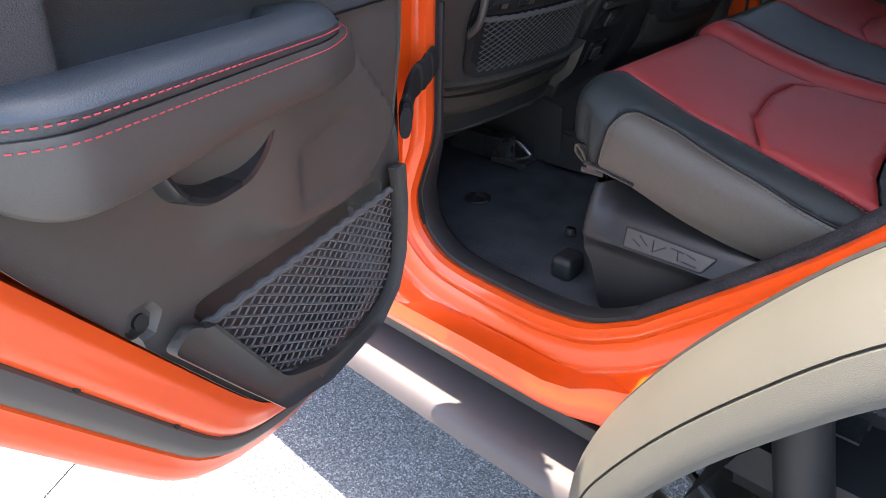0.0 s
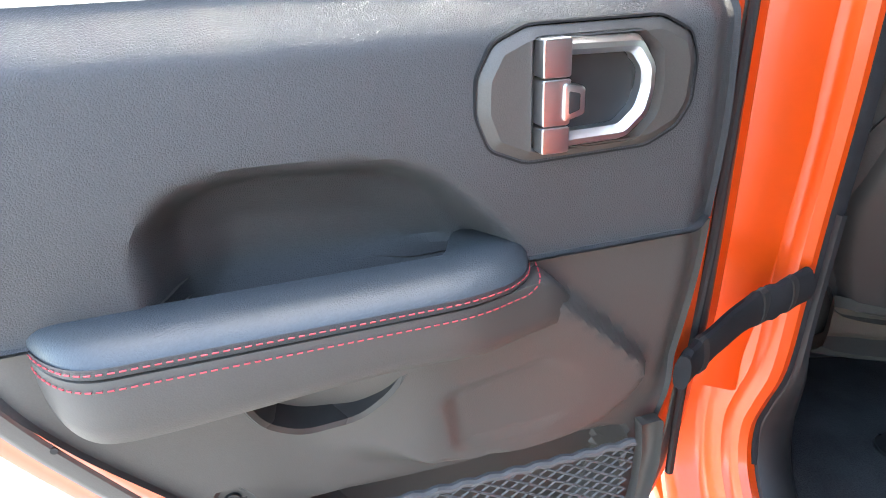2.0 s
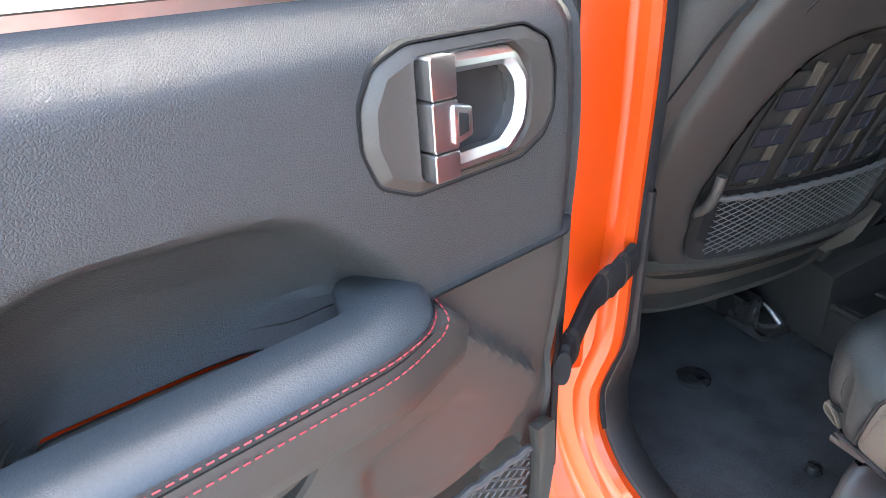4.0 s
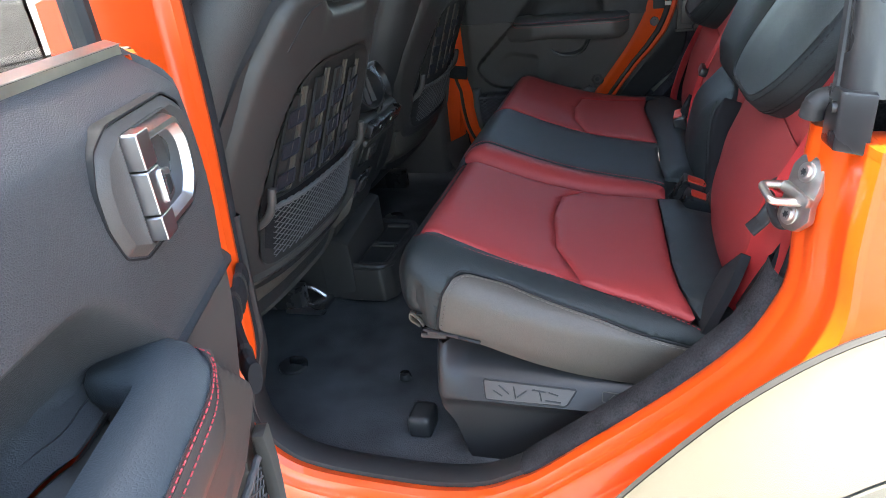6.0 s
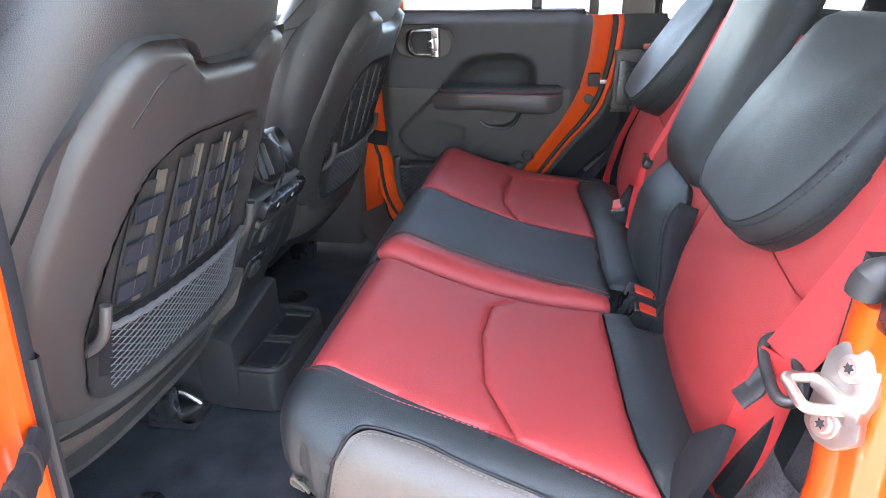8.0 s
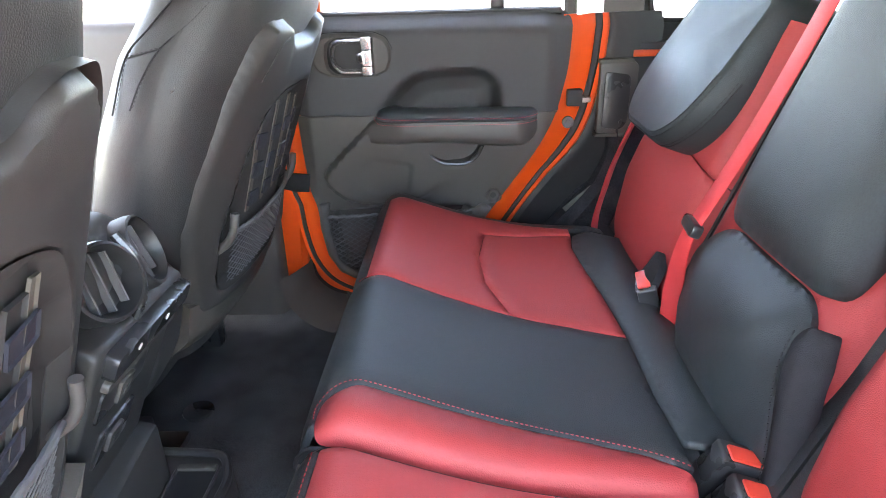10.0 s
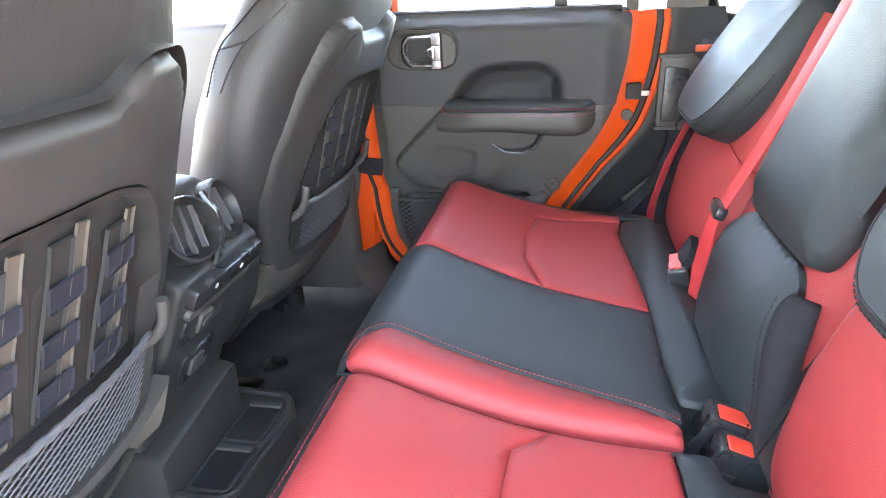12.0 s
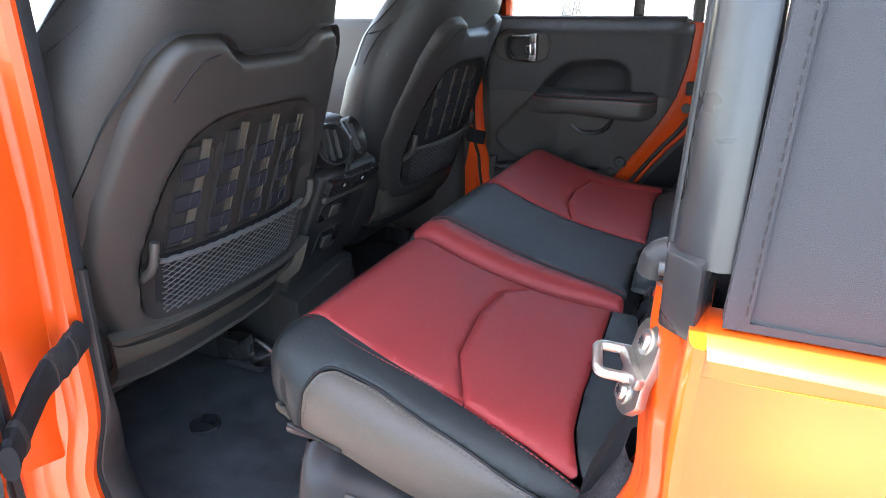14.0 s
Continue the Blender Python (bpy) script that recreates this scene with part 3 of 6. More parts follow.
part("window_bead", tube([(v.x, MIRROR - 0.004, v.y) for v in quarter_win], 0.006, 6, True), RUBBER, car)
pane = part("window_pane", prism(quarter_win, lambda x, z, d: (x, MIRROR + d, z), 0.002, 0.004, 0.0), CLEAR, car)
pane.visible_shadow = False
# far quarter inner trim: carpeted side with the pull box and a slot
part("far_quarter_trim", loft([[(x, MIRROR + 0.01 - d, z) for x, z in ((-0.02, 1.26), (-0.012, 1.10), (-0.05, 1.0), (-0.20, 0.86), (-0.30, 0.72), (0.4, 0.72), (0.4, 1.26))] for d in (0.0, 0.04)]), FELT, car, "charcoal felt side lining")
part("near_quarter_trim", loft([[(x, 0.026 + d, z) for x, z in ((0.042, 1.24), (0.036, 1.10), (0.022, 1.035), (-0.010, 0.965), (-0.110, 0.855), (-0.235, 0.74), (0.4, 0.74), (0.4, 1.24))] for d in (0.0, 0.045)]), FELT, car, "charcoal felt side lining")
part("felt_edge", loft([[(x + dx, y, z + dz) for dx, dz, y in ((0.004, -0.003, 0.020), (-0.004, 0.003, 0.022), (-0.009, 0.007, 0.032), (-0.008, 0.006, 0.060), (0.006, -0.004, 0.09))] for x, z in ((-0.270, 0.730), (-0.185, 0.805), (-0.120, 0.866), (-0.065, 0.922), (-0.015, 0.982), (0.008, 1.030), (0.015, 1.060))], caps=False, closed=False), FELT, car, "charcoal felt edging")
part("felt_edge", jamb([(-0.002, 0.014), (-0.010, 0.020), (-0.014, 0.034), (-0.008, 0.065), (0.03, 0.080)], True, (14, 25)), FELT, car, "charcoal felt edging")
# front of the cabin: dash, screen, far front door
part("dashboard", loft([[(x, y, z) for x, z in ((-1.75, 0.75), (-1.58, 0.80), (-1.52, 1.05), (-1.50, 1.16), (-1.56, 1.21), (-1.75, 1.22))] for y in (0.03, MIRROR - 0.03)]), PLASTIC, car, "dark dashboard")
screen = thing("dash_screen", "lit navigation screen on the dashboard", "screen", at=(-1.50, 0.70, 1.16))
part("bezel", box(-1.515, -1.49, 0.60, 0.80, 1.08, 1.24, 0.005), PIANO, screen)
part("display", box(-1.489, -1.487, 0.615, 0.785, 1.115, 1.225, 0), glow("map_display", (0.75, 0.72, 0.55), 1.2), screen, "pale map display")
part("button_row", box(-1.489, -1.486, 0.63, 0.77, 1.092, 1.10, 0), glow("red_buttons", (0.8, 0.08, 0.05), 0.6), screen)
part("far_front_door", box(-1.80, -0.74, MIRROR - 0.06, MIRROR + 0.06, 0.60, 1.36, 0.03, 3), PLASTIC, car)
part("firewall", box(-1.86, -1.80, -0.02, MIRROR + 0.02, 0.5, 1.22, 0.0), RUBBER, car)
part("far_sill", box(-1.8, 1.3, MIRROR - 0.020, MIRROR + 0.07, 0.58, 0.668, 0.006), ORANGE, car)
part("b_pillar", loft([[(x + s, MIRROR - y, z) for x, y in ((-0.630, -0.02), (-0.670, -0.075), (-0.72, -0.078), (-0.80, -0.03), (-0.76, 0.03), (-0.66, 0.03))] for z, s in ((0.60, -0.05), (0.86, -0.04), (1.0, -0.022), (1.2, -0.008), (1.4, 0.0), (1.73, 0.0))]), ORANGE, car)
part("near_front_door", box(-1.80, -0.76, -0.085, 0.045, 0.66, 1.310, 0.02, 3), ORANGE, car)
pane = part("front_window", box(-1.74, -0.775, -0.040, -0.035, 1.305, 1.70, 0.0), DARK_GLASS, car, "dark tinted front door glass")
pane.visible_shadow = False

# near C post: black rail of the soft top, bracket, canvas quarter
rows = []
for z, s in ((1.262, 0.0), (1.40, 0.012), (1.60, 0.024), (1.72, 0.032)):
    rows.append([(x + s * 0.3 - 0.004, y + 0.014 + 2.1 * s, z) for x, y in ((0.030, -0.012), (0.030, -0.036), (0.034, -0.046), (0.046, -0.054), (0.058, -0.0585), (0.066, -0.056), (0.068, -0.05), (0.07, -0.015), (0.04, -0.005))])
rail = part("soft_top_rail", loft(rows), PIANO, car, "black moulded soft top rail")
part("seal_strip", tube([(0.028 + 0.3 * s, -0.012 + 2.1 * s, z) for z, s in ((1.262, 0.0), (1.4, 0.012), (1.6, 0.024), (1.72, 0.032))], 0.006, 8), RUBBER, rail)
part("bracket", bevelled(loft([[(x, y, z) for x, y in ((0.024, -0.034), (0.046, -0.052), (0.054, -0.01), (0.022, 0.0))] for z in (1.216, 1.230, 1.268)]), 0.003), PIANO, rail, "black plastic foot bracket")
part("bolt", cylinder((0.020, -0.024, 1.252), (0.026, -0.024, 1.252), 0.005, seg=12), PIANO, rail)

canvas = part("canvas_quarter", panel(rounded([(0.060, 1.230), (0.55, 1.230), (0.55, 1.73), (0.084, 1.73)], 0.006, 2), lambda x, z: (x, -0.044 + 0.14 * (z - 1.244) - 0.004 * math.sin(9 * x) * math.sin(7 * z), z), 0.03, 0.003, 0.02, 0.012), CANVAS, car, "black canvas soft top side with stitched hem")
part("hem", panel([(0.061, 1.231), (0.55, 1.231), (0.55, 1.236), (0.075, 1.236), (0.098, 1.73), (0.085, 1.73)], lambda x, z: (x, -0.049 + 0.14 * (z - 1.244), z), 0.02, 0.002, 0.006, 0.004), CANVAS, canvas, "folded canvas hem")
part("hem_stitching", stitches([(0.0725, -0.0522, 1.242), (0.0945, 0.0155, 1.725)], 0.005, 0.003, 0.0007), DARK_THREAD, canvas)

# ---- strikers ----
def striker(far):
    f = (lambda y: MIRROR - y) if far else (lambda y: y)
    st = thing("door_striker", "zinc-plated steel door striker bolted to the orange jamb", "door striker", "strikers", at=(0.010, f(-0.010), 1.168))
    up = Vector((0.20, 0.26, 0.945)).normalized()
    out = Vector((-0.85, -0.42, 0.30))
    out = (out - out.dot(up) * up).normalized()
    side = up.cross(out).normalized()
    mid_s = Vector((0.0125, -0.0050, 1.1655))

    def to3(a, t, d):
        p = mid_s + side * a + up * t + out * d
        return (p.x, f(p.y), p.z)
    sgn = 1 if to3(0.01, 0, 0)[1] * (-1 if far else 1) < to3(0, 0, 0)[1] * (-1 if far else 1) else -1
    turn = (lambda a, t, d: to3(a * sgn, t, d))
    plate = rounded([(-0.020, -0.012), (-0.020, -0.026), (-0.008, -0.036), (0.006, -0.036), (0.020, -0.024), (0.017, -0.008), (0.021, 0.006), (0.020, 0.026), (0.008, 0.036), (-0.010, 0.036), (-0.018, 0.026)], 0.004, 3)
    part("plate", prism(plate, turn, -0.006, 0.0015, 0.001), ZINC, st)
    part("collar", prism(rounded([(-0.020, -0.001), (0.018, -0.012), (0.020, -0.003), (-0.018, 0.010)], 0.003, 3), turn, 0.001, 0.0075, 0.002), ZINC, st, "raised collar at the loop's foot")
    for a, t in ((-0.004, -0.0215), (0.002, 0.0205)):
        part("bolt", join(cylinder(turn(a, t, 0.001), turn(a, t, 0.0035), 0.0098, seg=20, bevel=0.0008), cylinder(turn(a, t, 0.003), turn(a, t, 0.0062), 0.0068, 0.0058, seg=16)), SILVER, st, "star-headed bolt")
        # raised black star colours in the shade of the bolt's recess
        star = [(a + r * math.cos(k * math.pi / 6), t + r * math.sin(k * math.pi / 6)) for k, r in enumerate([0.0040, 0.0022] * 6)]
        part("star_socket_shade", prism(star, turn, 0.0055, 0.0065, 0.0), RUBBER, st, "dark star inlay for the recess shade")
    pts = [Vector(p) for p in ((0.017, -0.010, 1.158), (-0.014, -0.016, 1.162), (-0.020, 0.009, 1.170), (0.010, 0.016, 1.166))]
    loop = rounded([(p.x, f(p.y), p.z) for p in pts], 0.006, 5, False)
    part("loop", tube(loop, 0.0040, 10), SILVER, st, "bright steel latch loop")


striker(False)
striker(True)
part("bumper", tube(curve([(0.014, 0.006, 1.236), (0.016, 0.004, 1.248), (0.024, 0.004, 1.252), (0.040, 0.000, 1.252)], 5), 0.011, 12), RUBBER, car, "black rubber bumper on the jamb")


# ---- parked cars far across the lot ----
def parked_car(x, y, turn, paint, label):
    """A plain car far off: body with cabin, glass band, wheels."""
    t = thing("parked_car", label, "car", "parked cars", at=(x, y, 0))

    def m(bm):
        bmesh.ops.transform(bm, matrix=pose(x, y, 0, 0, 0, turn), verts=bm.verts)
        return bm
    side = rounded([Vector(p) for p in ((-2.2, 0.35), (-2.25, 0.75), (-1.5, 0.95), (-0.9, 1.45), (0.9, 1.48), (1.6, 1.0), (2.2, 0.85), (2.25, 0.4))], 0.2, 5)
    part("body", m(prism(side, lambda a, b, d: (a, d, b), -0.88, 0.88, 0.06, 2)), paint, t)
    for d in (-0.885, 0.885):
        for a0, a1 in ((-1.15, -0.15), (-0.05, 0.95)):
            part("side_window", m(prism(rounded([Vector((a0, 0.98)), Vector((a1, 0.98)), Vector((a1 - 0.05, 1.36)), Vector((a0 + 0.2, 1.36))], 0.05, 3), lambda a, b, e: (a, e, b), d - 0.01, d + 0.01, 0)), PIANO, t)
        for a in (-1.4, 1.4):
            w = part("wheel", m(cylinder((a, d - 0.1, 0.33), (a, d + 0.02, 0.33), 0.33, seg=28, bevel=0.03)), RUBBER, t)
            part("rim", m(cylinder((a, d - 0.12, 0.33), (a, d + 0.03, 0.33), 0.20, seg=20)), SILVER, w)


WHITE_PAINT = material("white_car_paint", (0.75, 0.75, 0.74), 0.35, spread=0.03, coat=1.0)
GREY_PAINT = material("silver_car_paint", (0.35, 0.36, 0.38), 0.35, spread=0.03, coat=1.0)
for x, y, turn, paint, label in ((-2.0, 17.0, 84, WHITE_PAINT, "white parked car across the lot"), (1.2, 16.5, 92, GREY_PAINT, "silver parked car across the lot"), (4.2, 17.5, 88, WHITE_PAINT, "white parked car across the lot"), (-5.4, 18.0, 90, GREY_PAINT, "silver parked car across the lot")):
    parked_car(x, y, turn, paint, label)

# ---- doors ----
HINGE_SHIFT = -0.607
DX, DY = 0.306, -0.952
_l = math.hypot(DX, DY)
DX, DY = DX / _l, DY / _l
NX, NY = -DY, DX


def near_map(u, w, z):
    k, u = -0.566 + w, u + 0.027
    return Vector((DX * u + NX * k, DY * u + NY * k, z))


def far_map(u, w, z):
    return Vector((u + HINGE_SHIFT, 1.400 - w, z))


TRIM = rounded([(-0.048, 1.362), (-0.046, 1.10), (-0.043, 1.00), (-0.028, 0.965), (-0.024, 0.90), (-0.012, 0.838), (0.012, 0.796), (0.062, 0.770), (0.18, 0.770), (0.262, 0.795), (0.305, 0.855),
                (0.382, 0.968), (0.455, 1.075), (0.500, 1.160), (0.520, 1.250), (0.528, 1.362)], 0.03, 4)
SCOOP = rounded([(0.126, 1.118), (0.130, 1.175), (0.157, 1.207), (0.192, 1.241), (0.225, 1.254), (0.320, 1.260), (0.360, 1.251), (0.385, 1.225), (0.390, 1.118)], 0.015, 4)
LEDGE = rounded([(0.130, 1.165), (0.070, 1.110), (0.000, 1.041), (0.002, 1.012), (0.036, 0.978), (0.062, 0.966), (0.120, 0.962), (0.210, 0.974), (0.290, 0.990), (0.335, 1.030), (0.335, 1.165)], 0.014, 4)
DIMPLE = rounded([(0.198, 1.062), (0.186, 0.992), (0.110, 0.990), (0.062, 1.016), (0.066, 1.048), (0.110, 1.080)], 0.012, 4)
POCKET = rounded([(-0.002, 0.950), (0.000, 0.88), (0.014, 0.825), (0.050, 0.797), (0.10, 0.793), (0.18, 0.800), (0.250, 0.832), (0.325, 0.958)], 0.02, 4)
CUP = rounded([(0.212, 1.112), (0.236, 1.076), (0.262, 1.060), (0.306, 1.058), (0.332, 1.072), (0.350, 1.110)], 0.012, 4)


HANDLE = rounded([(0.0300, 1.2640), (0.0460, 1.2480), (0.1280, 1.2480), (0.1280, 1.3240), (0.0480, 1.3240), (0.0300, 1.3100), (0.0270, 1.2870)], 0.006, 4)
SCOOP_F, LEDGE_F, DIMPLE_F, POCKET_F, HANDLE_F = field(SCOOP), field(LEDGE), field(DIMPLE), field(POCKET), field(HANDLE)


def relief(u, z):
    """How far the moulded trim stands out from its lower face."""
    w = 0.033 * ease((z - 0.90) / 0.27)
    w += 0.006 * math.sin(min(max((z - 1.17) / 0.17, 0), 1) * math.pi)
    w -= 0.040 * ease((z - 1.318) / 0.046) ** 1.5
    w -= 0.020 * ease((-0.014 - u) / 0.036) * ease((z - 0.96) / 0.06)
    w -= 0.018 * ease((u - 0.470) / 0.045)
    s = SCOOP_F(u, z)
    w -= 0.042 * ease((s + 0.004) / 0.028) + 0.024 * ease(s / 0.060)
    w -= 0.045 * ease(HANDLE_F(u, z) / 0.012)
    s = LEDGE_F(u, z)
    w += 0.019 * ease((s + 0.003) / (0.012 + 0.03 * ease((u - 0.20) / 0.06))) * ease((0.325 - u) / 0.13)
    w -= 0.004 * ease(DIMPLE_F(u, z) / 0.007) * ease((u - 0.05) / 0.10)
    s = POCKET_F(u, z)
    w -= 0.042 * ease(s / 0.012)
    s = math.hypot(u - 0.369, z - 0.977)
    w -= 0.006 * ease((0.017 - s) / 0.004)
    return w


def grow(poly, d):
    """A closed outline (clockwise or not) moved outward by d."""
    p = [Vector((q[0], q[1])) for q in poly]
    area = sum(a.x * b.y - b.x * a.y for a, b in zip(p, p[1:] + p[:1]))
    out = []
    for i, b in enumerate(p):
        t = (p[(i + 1) % len(p)] - p[i - 1]).normalized()
        nn = Vector((t.y, -t.x)) * (1 if area > 0 else -1)
        out.append(b + nn * d)
    return out


def lattice(poly, to3, du, dz, slope, r):
    """Crossing elastic threads inside a polygon, woven into one net."""
    bm = bmesh.new()
    xs, ys = [p[0] for p in poly], [p[1] for p in poly]
    x0, x1, y0, y1 = min(xs), max(xs), min(ys), max(ys)
    for sgn in (1, -1):
        c = y0 - slope * (x1 - x0) - dz
        while c < y1 + slope * (x1 - x0) + dz:
            n = 60
            pts = [(x0 + (x1 - x0) * i / n, c + sgn * slope * ((x1 - x0) * i / n - (0 if sgn > 0 else (x1 - x0)) ) ) for i in range(n + 1)]
            keep = signed(poly, pts) > -0.001
            run = []
            for p, k in list(zip(pts, keep)) + [((0, 0), False)]:
                if k:
                    run.append(p)
                    continue
                if len(run) > 1:
                    a, b = run[0], run[-1]
                    m = max(2, int(math.hypot(b[0] - a[0], b[1] - a[1]) / 0.02))
                    rows = []
                    for j in range(m + 1):
                        s, t = a[0] + (b[0] - a[0]) * j / m, a[1] + (b[1] - a[1]) * j / m
                        lift = 0.0006 * sgn
                        rows.append([bm.verts.new(to3(s, t + r * q, lift + r * h)) for q, h in ((-1, 0), (0, 0.7), (1, 0), (0, -0.7))])
                    for ra, rb in zip(rows, rows[1:]):
                        for k2 in range(4):
                            bm.faces.new((ra[k2], ra[(k2 + 1) % 4], rb[(k2 + 1) % 4], rb[k2]))
                run = []
            c += dz
    return bm


def build_door(to3, name_label, far):
    # painted shell
    prof = [(-0.002, -0.046), (-0.002, -0.014), (0.001, -0.008), (0.010, -0.009), (0.018, -0.010), (0.024, -0.015), (0.032, -0.017), (0.040, -0.022), (0.046, -0.030), (0.048, -0.038)]
    def ring(d, w):
        wide = [1 + 0.35 * ease((p.y - 1.02) / 0.12) if far and p.x > 0.2 and d > 0.02 else min(1, 0.058 / d) if far and p.x < 0.05 and d > 0.058 else 1 for p in TRIM]
        return [to3(q.x, w, min(q.y, 1.30 if -0.02 < q.x < 0.50 else 1.352)) for q in [p.lerp(g, k) for p, g, k in zip(TRIM, grow(TRIM, d), wide)]]
    rows = [ring(d, w) for d, w in prof]
    if far:
        rows = rows[:-2]
    door = part("door", loft(rows, caps=False), ORANGE, car, name_label)
    if far:
        part("edge_seal", loft([ring(d, w) for d, w in ((0.036, -0.026), (0.040, -0.019), (0.047, -0.019), (0.052, -0.028))], caps=False), RUBBER, door, "black rubber edge seal")
        part("outer_hem", loft([ring(d, w) for d, w in ((0.048, -0.032), (0.051, -0.025), (0.058, -0.026), (0.064, -0.036))], caps=False), ORANGE, door, "thin orange hem of the outer skin")
        rows = [ring(d, w) for d, w in ((0.058, -0.036), (0.064, -0.031), (0.074, -0.030), (0.082, -0.036), (0.11, -0.044), (0.15, -0.060))]
        part("weatherstrip", loft(rows, caps=False), RUBBER, door, "black rubber weatherstrip")
        part("latch_pocket", box(-0.084, -0.052, 1.392, 1.420, 1.170, 1.204, 0.003), RUBBER, door, "black latch opening")
        part("latch_bolt", box(-0.076, -0.034, 1.394, 1.406, 1.177, 1.188, 0.003), SILVER, door, "steel latch")
        part("edge_plug", join(cylinder((-0.078, 1.416, 1.134), (-0.078, 1.405, 1.134), 0.0125, seg=22, bevel=0.001), cylinder((-0.078, 1.416, 1.134), (-0.078, 1.402, 1.134), 0.006, seg=16)), NET, door, "grey plug on the painted edge")
    else:
        # grey plastic colour stands in for light reflected by the black strip
        rows = [ring(d, w) for d, w in ((0.044, -0.034), (0.050, -0.030), (0.062, -0.032), (0.070, -0.038), (0.073, -0.046))]
        part("weatherstrip", loft(rows, caps=False), PLASTIC, door, "rubber weatherstrip, its lit sheen coloured grey")
        rows = [ring(d, w) for d, w in ((0.068, -0.048), (0.076, -0.046), (0.086, -0.052), (0.096, -0.056), (0.102, -0.062), (0.104, -0.070), (0.098, -0.078))]
        part("outer_lip", loft(rows, caps=False), ORANGE, door, "orange outer skin hem")
    sk = [Vector((q.x, min(q.y, 1.345))) for q in grow(TRIM, 0.098)]
    part("outer_skin", panel([(p.x, p.y) for p in sk], lambda u, z: to3(u, -0.078 - 0.01 * math.sin((z - 0.75) / 0.6 * math.pi), z), 0.04, 0, 0.01, 0.0), ORANGE, door)
    for u, z in () if far else ((0.345, 0.83), (0.415, 0.935), (0.49, 1.04)):
        part("strip_clip", cylinder(to3(u, -0.036, z), to3(u, -0.029, z), 0.003, seg=10), RUBBER, door)
    # moulded trim, split at the seam
    seam = 1.1660
    first = [p for p in TRIM if p[1] > seam and p[0] > 0.2]
    last = [p for p in TRIM if p[1] > seam and p[0] < 0.2]
    upper = [(0.5030, seam)] + [tuple(p[:2]) for p in first] + [tuple(p[:2]) for p in last] + [(-0.0465, seam), (0.160, seam), (0.166, 1.150), (0.374, 1.150), (0.380, seam)]
    lowpts = [tuple(p[:2]) for p in TRIM if p[1] < seam - 0.004]
    lowerp = [(-0.0465, seam - 0.002)] + lowpts + [(0.5025, seam - 0.002), (0.382, seam - 0.002), (0.376, 1.148), (0.164, 1.148), (0.158, seam - 0.002)]
    surf = lambda u, z: to3(u, relief(u, z), z)
    part("upper_panel", panel(upper, surf, 0.0065, 0.0012, 0.003, 0.006), DOORSKIN, door, "charcoal grained vinyl upper panel")
    part("lower_panel", panel(lowerp, surf, 0.0065, 0.0012, 0.003, 0.006), PLASTIC, door, "dark moulded plastic lower panel")
    part("seam_backing", panel([(-0.040, seam - 0.008), (-0.040, seam + 0.006), (0.498, seam + 0.006), (0.498, seam - 0.008)], lambda u, z: to3(u, relief(u, z) - 0.005, z), 0.007, 0.0, 0.003, 0.003), PLASTIC, door)
    # armrest
    split, crown = 1.157, 1.190
    ends = ((0.412, 0.0755, 1.104), (0.428, 0.070, 1.105), (0.442, 0.058, 1.109), (0.454, 0.042, 1.118), (0.463, 0.024, 1.132), (0.468, 0.008, 1.146))
    middle = ((0.150, 0.0655, 1.110), (0.170, 0.0720, 1.110), (0.192, 0.0755, 1.112), (0.230, 0.076, 1.114), (0.280, 0.076, 1.112), (0.340, 0.076, 1.107), (0.385, 0.076, 1.104)) + ends
    nose = ((0.074, 0.014, 1.110, 1.1125), (0.084, 0.030, 1.109, 1.122), (0.100, 0.046, 1.109, 1.140), (0.116, 0.054, 1.109, 1.155), (0.130, 0.059, 1.110, split))
    rows, pad_rows = [], []
    for u, w1, z0, zt in nose + tuple(m + (split,) for m in middle):
        back = 0.026 if 0.19 < u < 0.39 else -0.012
        h = zt - z0
        rows.append([to3(u, w, z) for w, z in ((back, z0 + 0.25 * h), (w1 * 0.55, z0 + 0.03 * h), (w1 * 0.86, z0), (w1 * 0.96, z0 + 0.10 * h), (w1, z0 + 0.34 * h), (w1, z0 + 0.84 * h),
                                               (w1 * 0.975, z0 + 0.97 * h), (w1 * 0.80, z0 + h + 0.001), (back, z0 + h + 0.001))])
    for u, w1, z0 in ((0.120, 0.014, 1.11), (0.124, 0.034, 1.11), (0.133, 0.052, 1.11)) + middle:
        back = 0.026 if 0.19 < u < 0.39 else -0.012
        top = crown - 0.011 - 0.006 * ease((0.140 - u) / 0.02) - 0.002 * ease((u - 0.180) / 0.012) - 0.004 * ease((u - 0.44) / 0.03)
        low = min(top, crown - 0.013)
        pad_rows.append([to3(u, w, z) for w, z in ((back, split - 0.003), (w1 * 0.90, split - 0.003), (w1 * 0.99, split + 0.001), (w1 * 1.01, split + 0.009), (w1 * 0.985, low - 0.013), (w1 * 0.90, low - 0.005), (w1 * 0.66, low + 0.6 * (top - low)), (w1 * 0.4, top + 0.001), (back + 0.004, top - 0.002), (back, top - 0.009))])
    finer = lambda rings: [list(r) for r in zip(*[curve([ring[k] for ring in rings], 3) for k in range(len(rings[0]))])]
    part("armrest_body", loft(finer(rows)), PLASTIC, door, "dark vinyl armrest side", angle=60)
    part("armrest_pad", loft(finer(pad_rows)), PAD, door, "padded black leather armrest top", angle=60)
    edge0 = [(0.1215, 0.024)] + [(0.124, 0.034), (0.133, 0.052)] + [m[:2] for m in middle[:-1]]
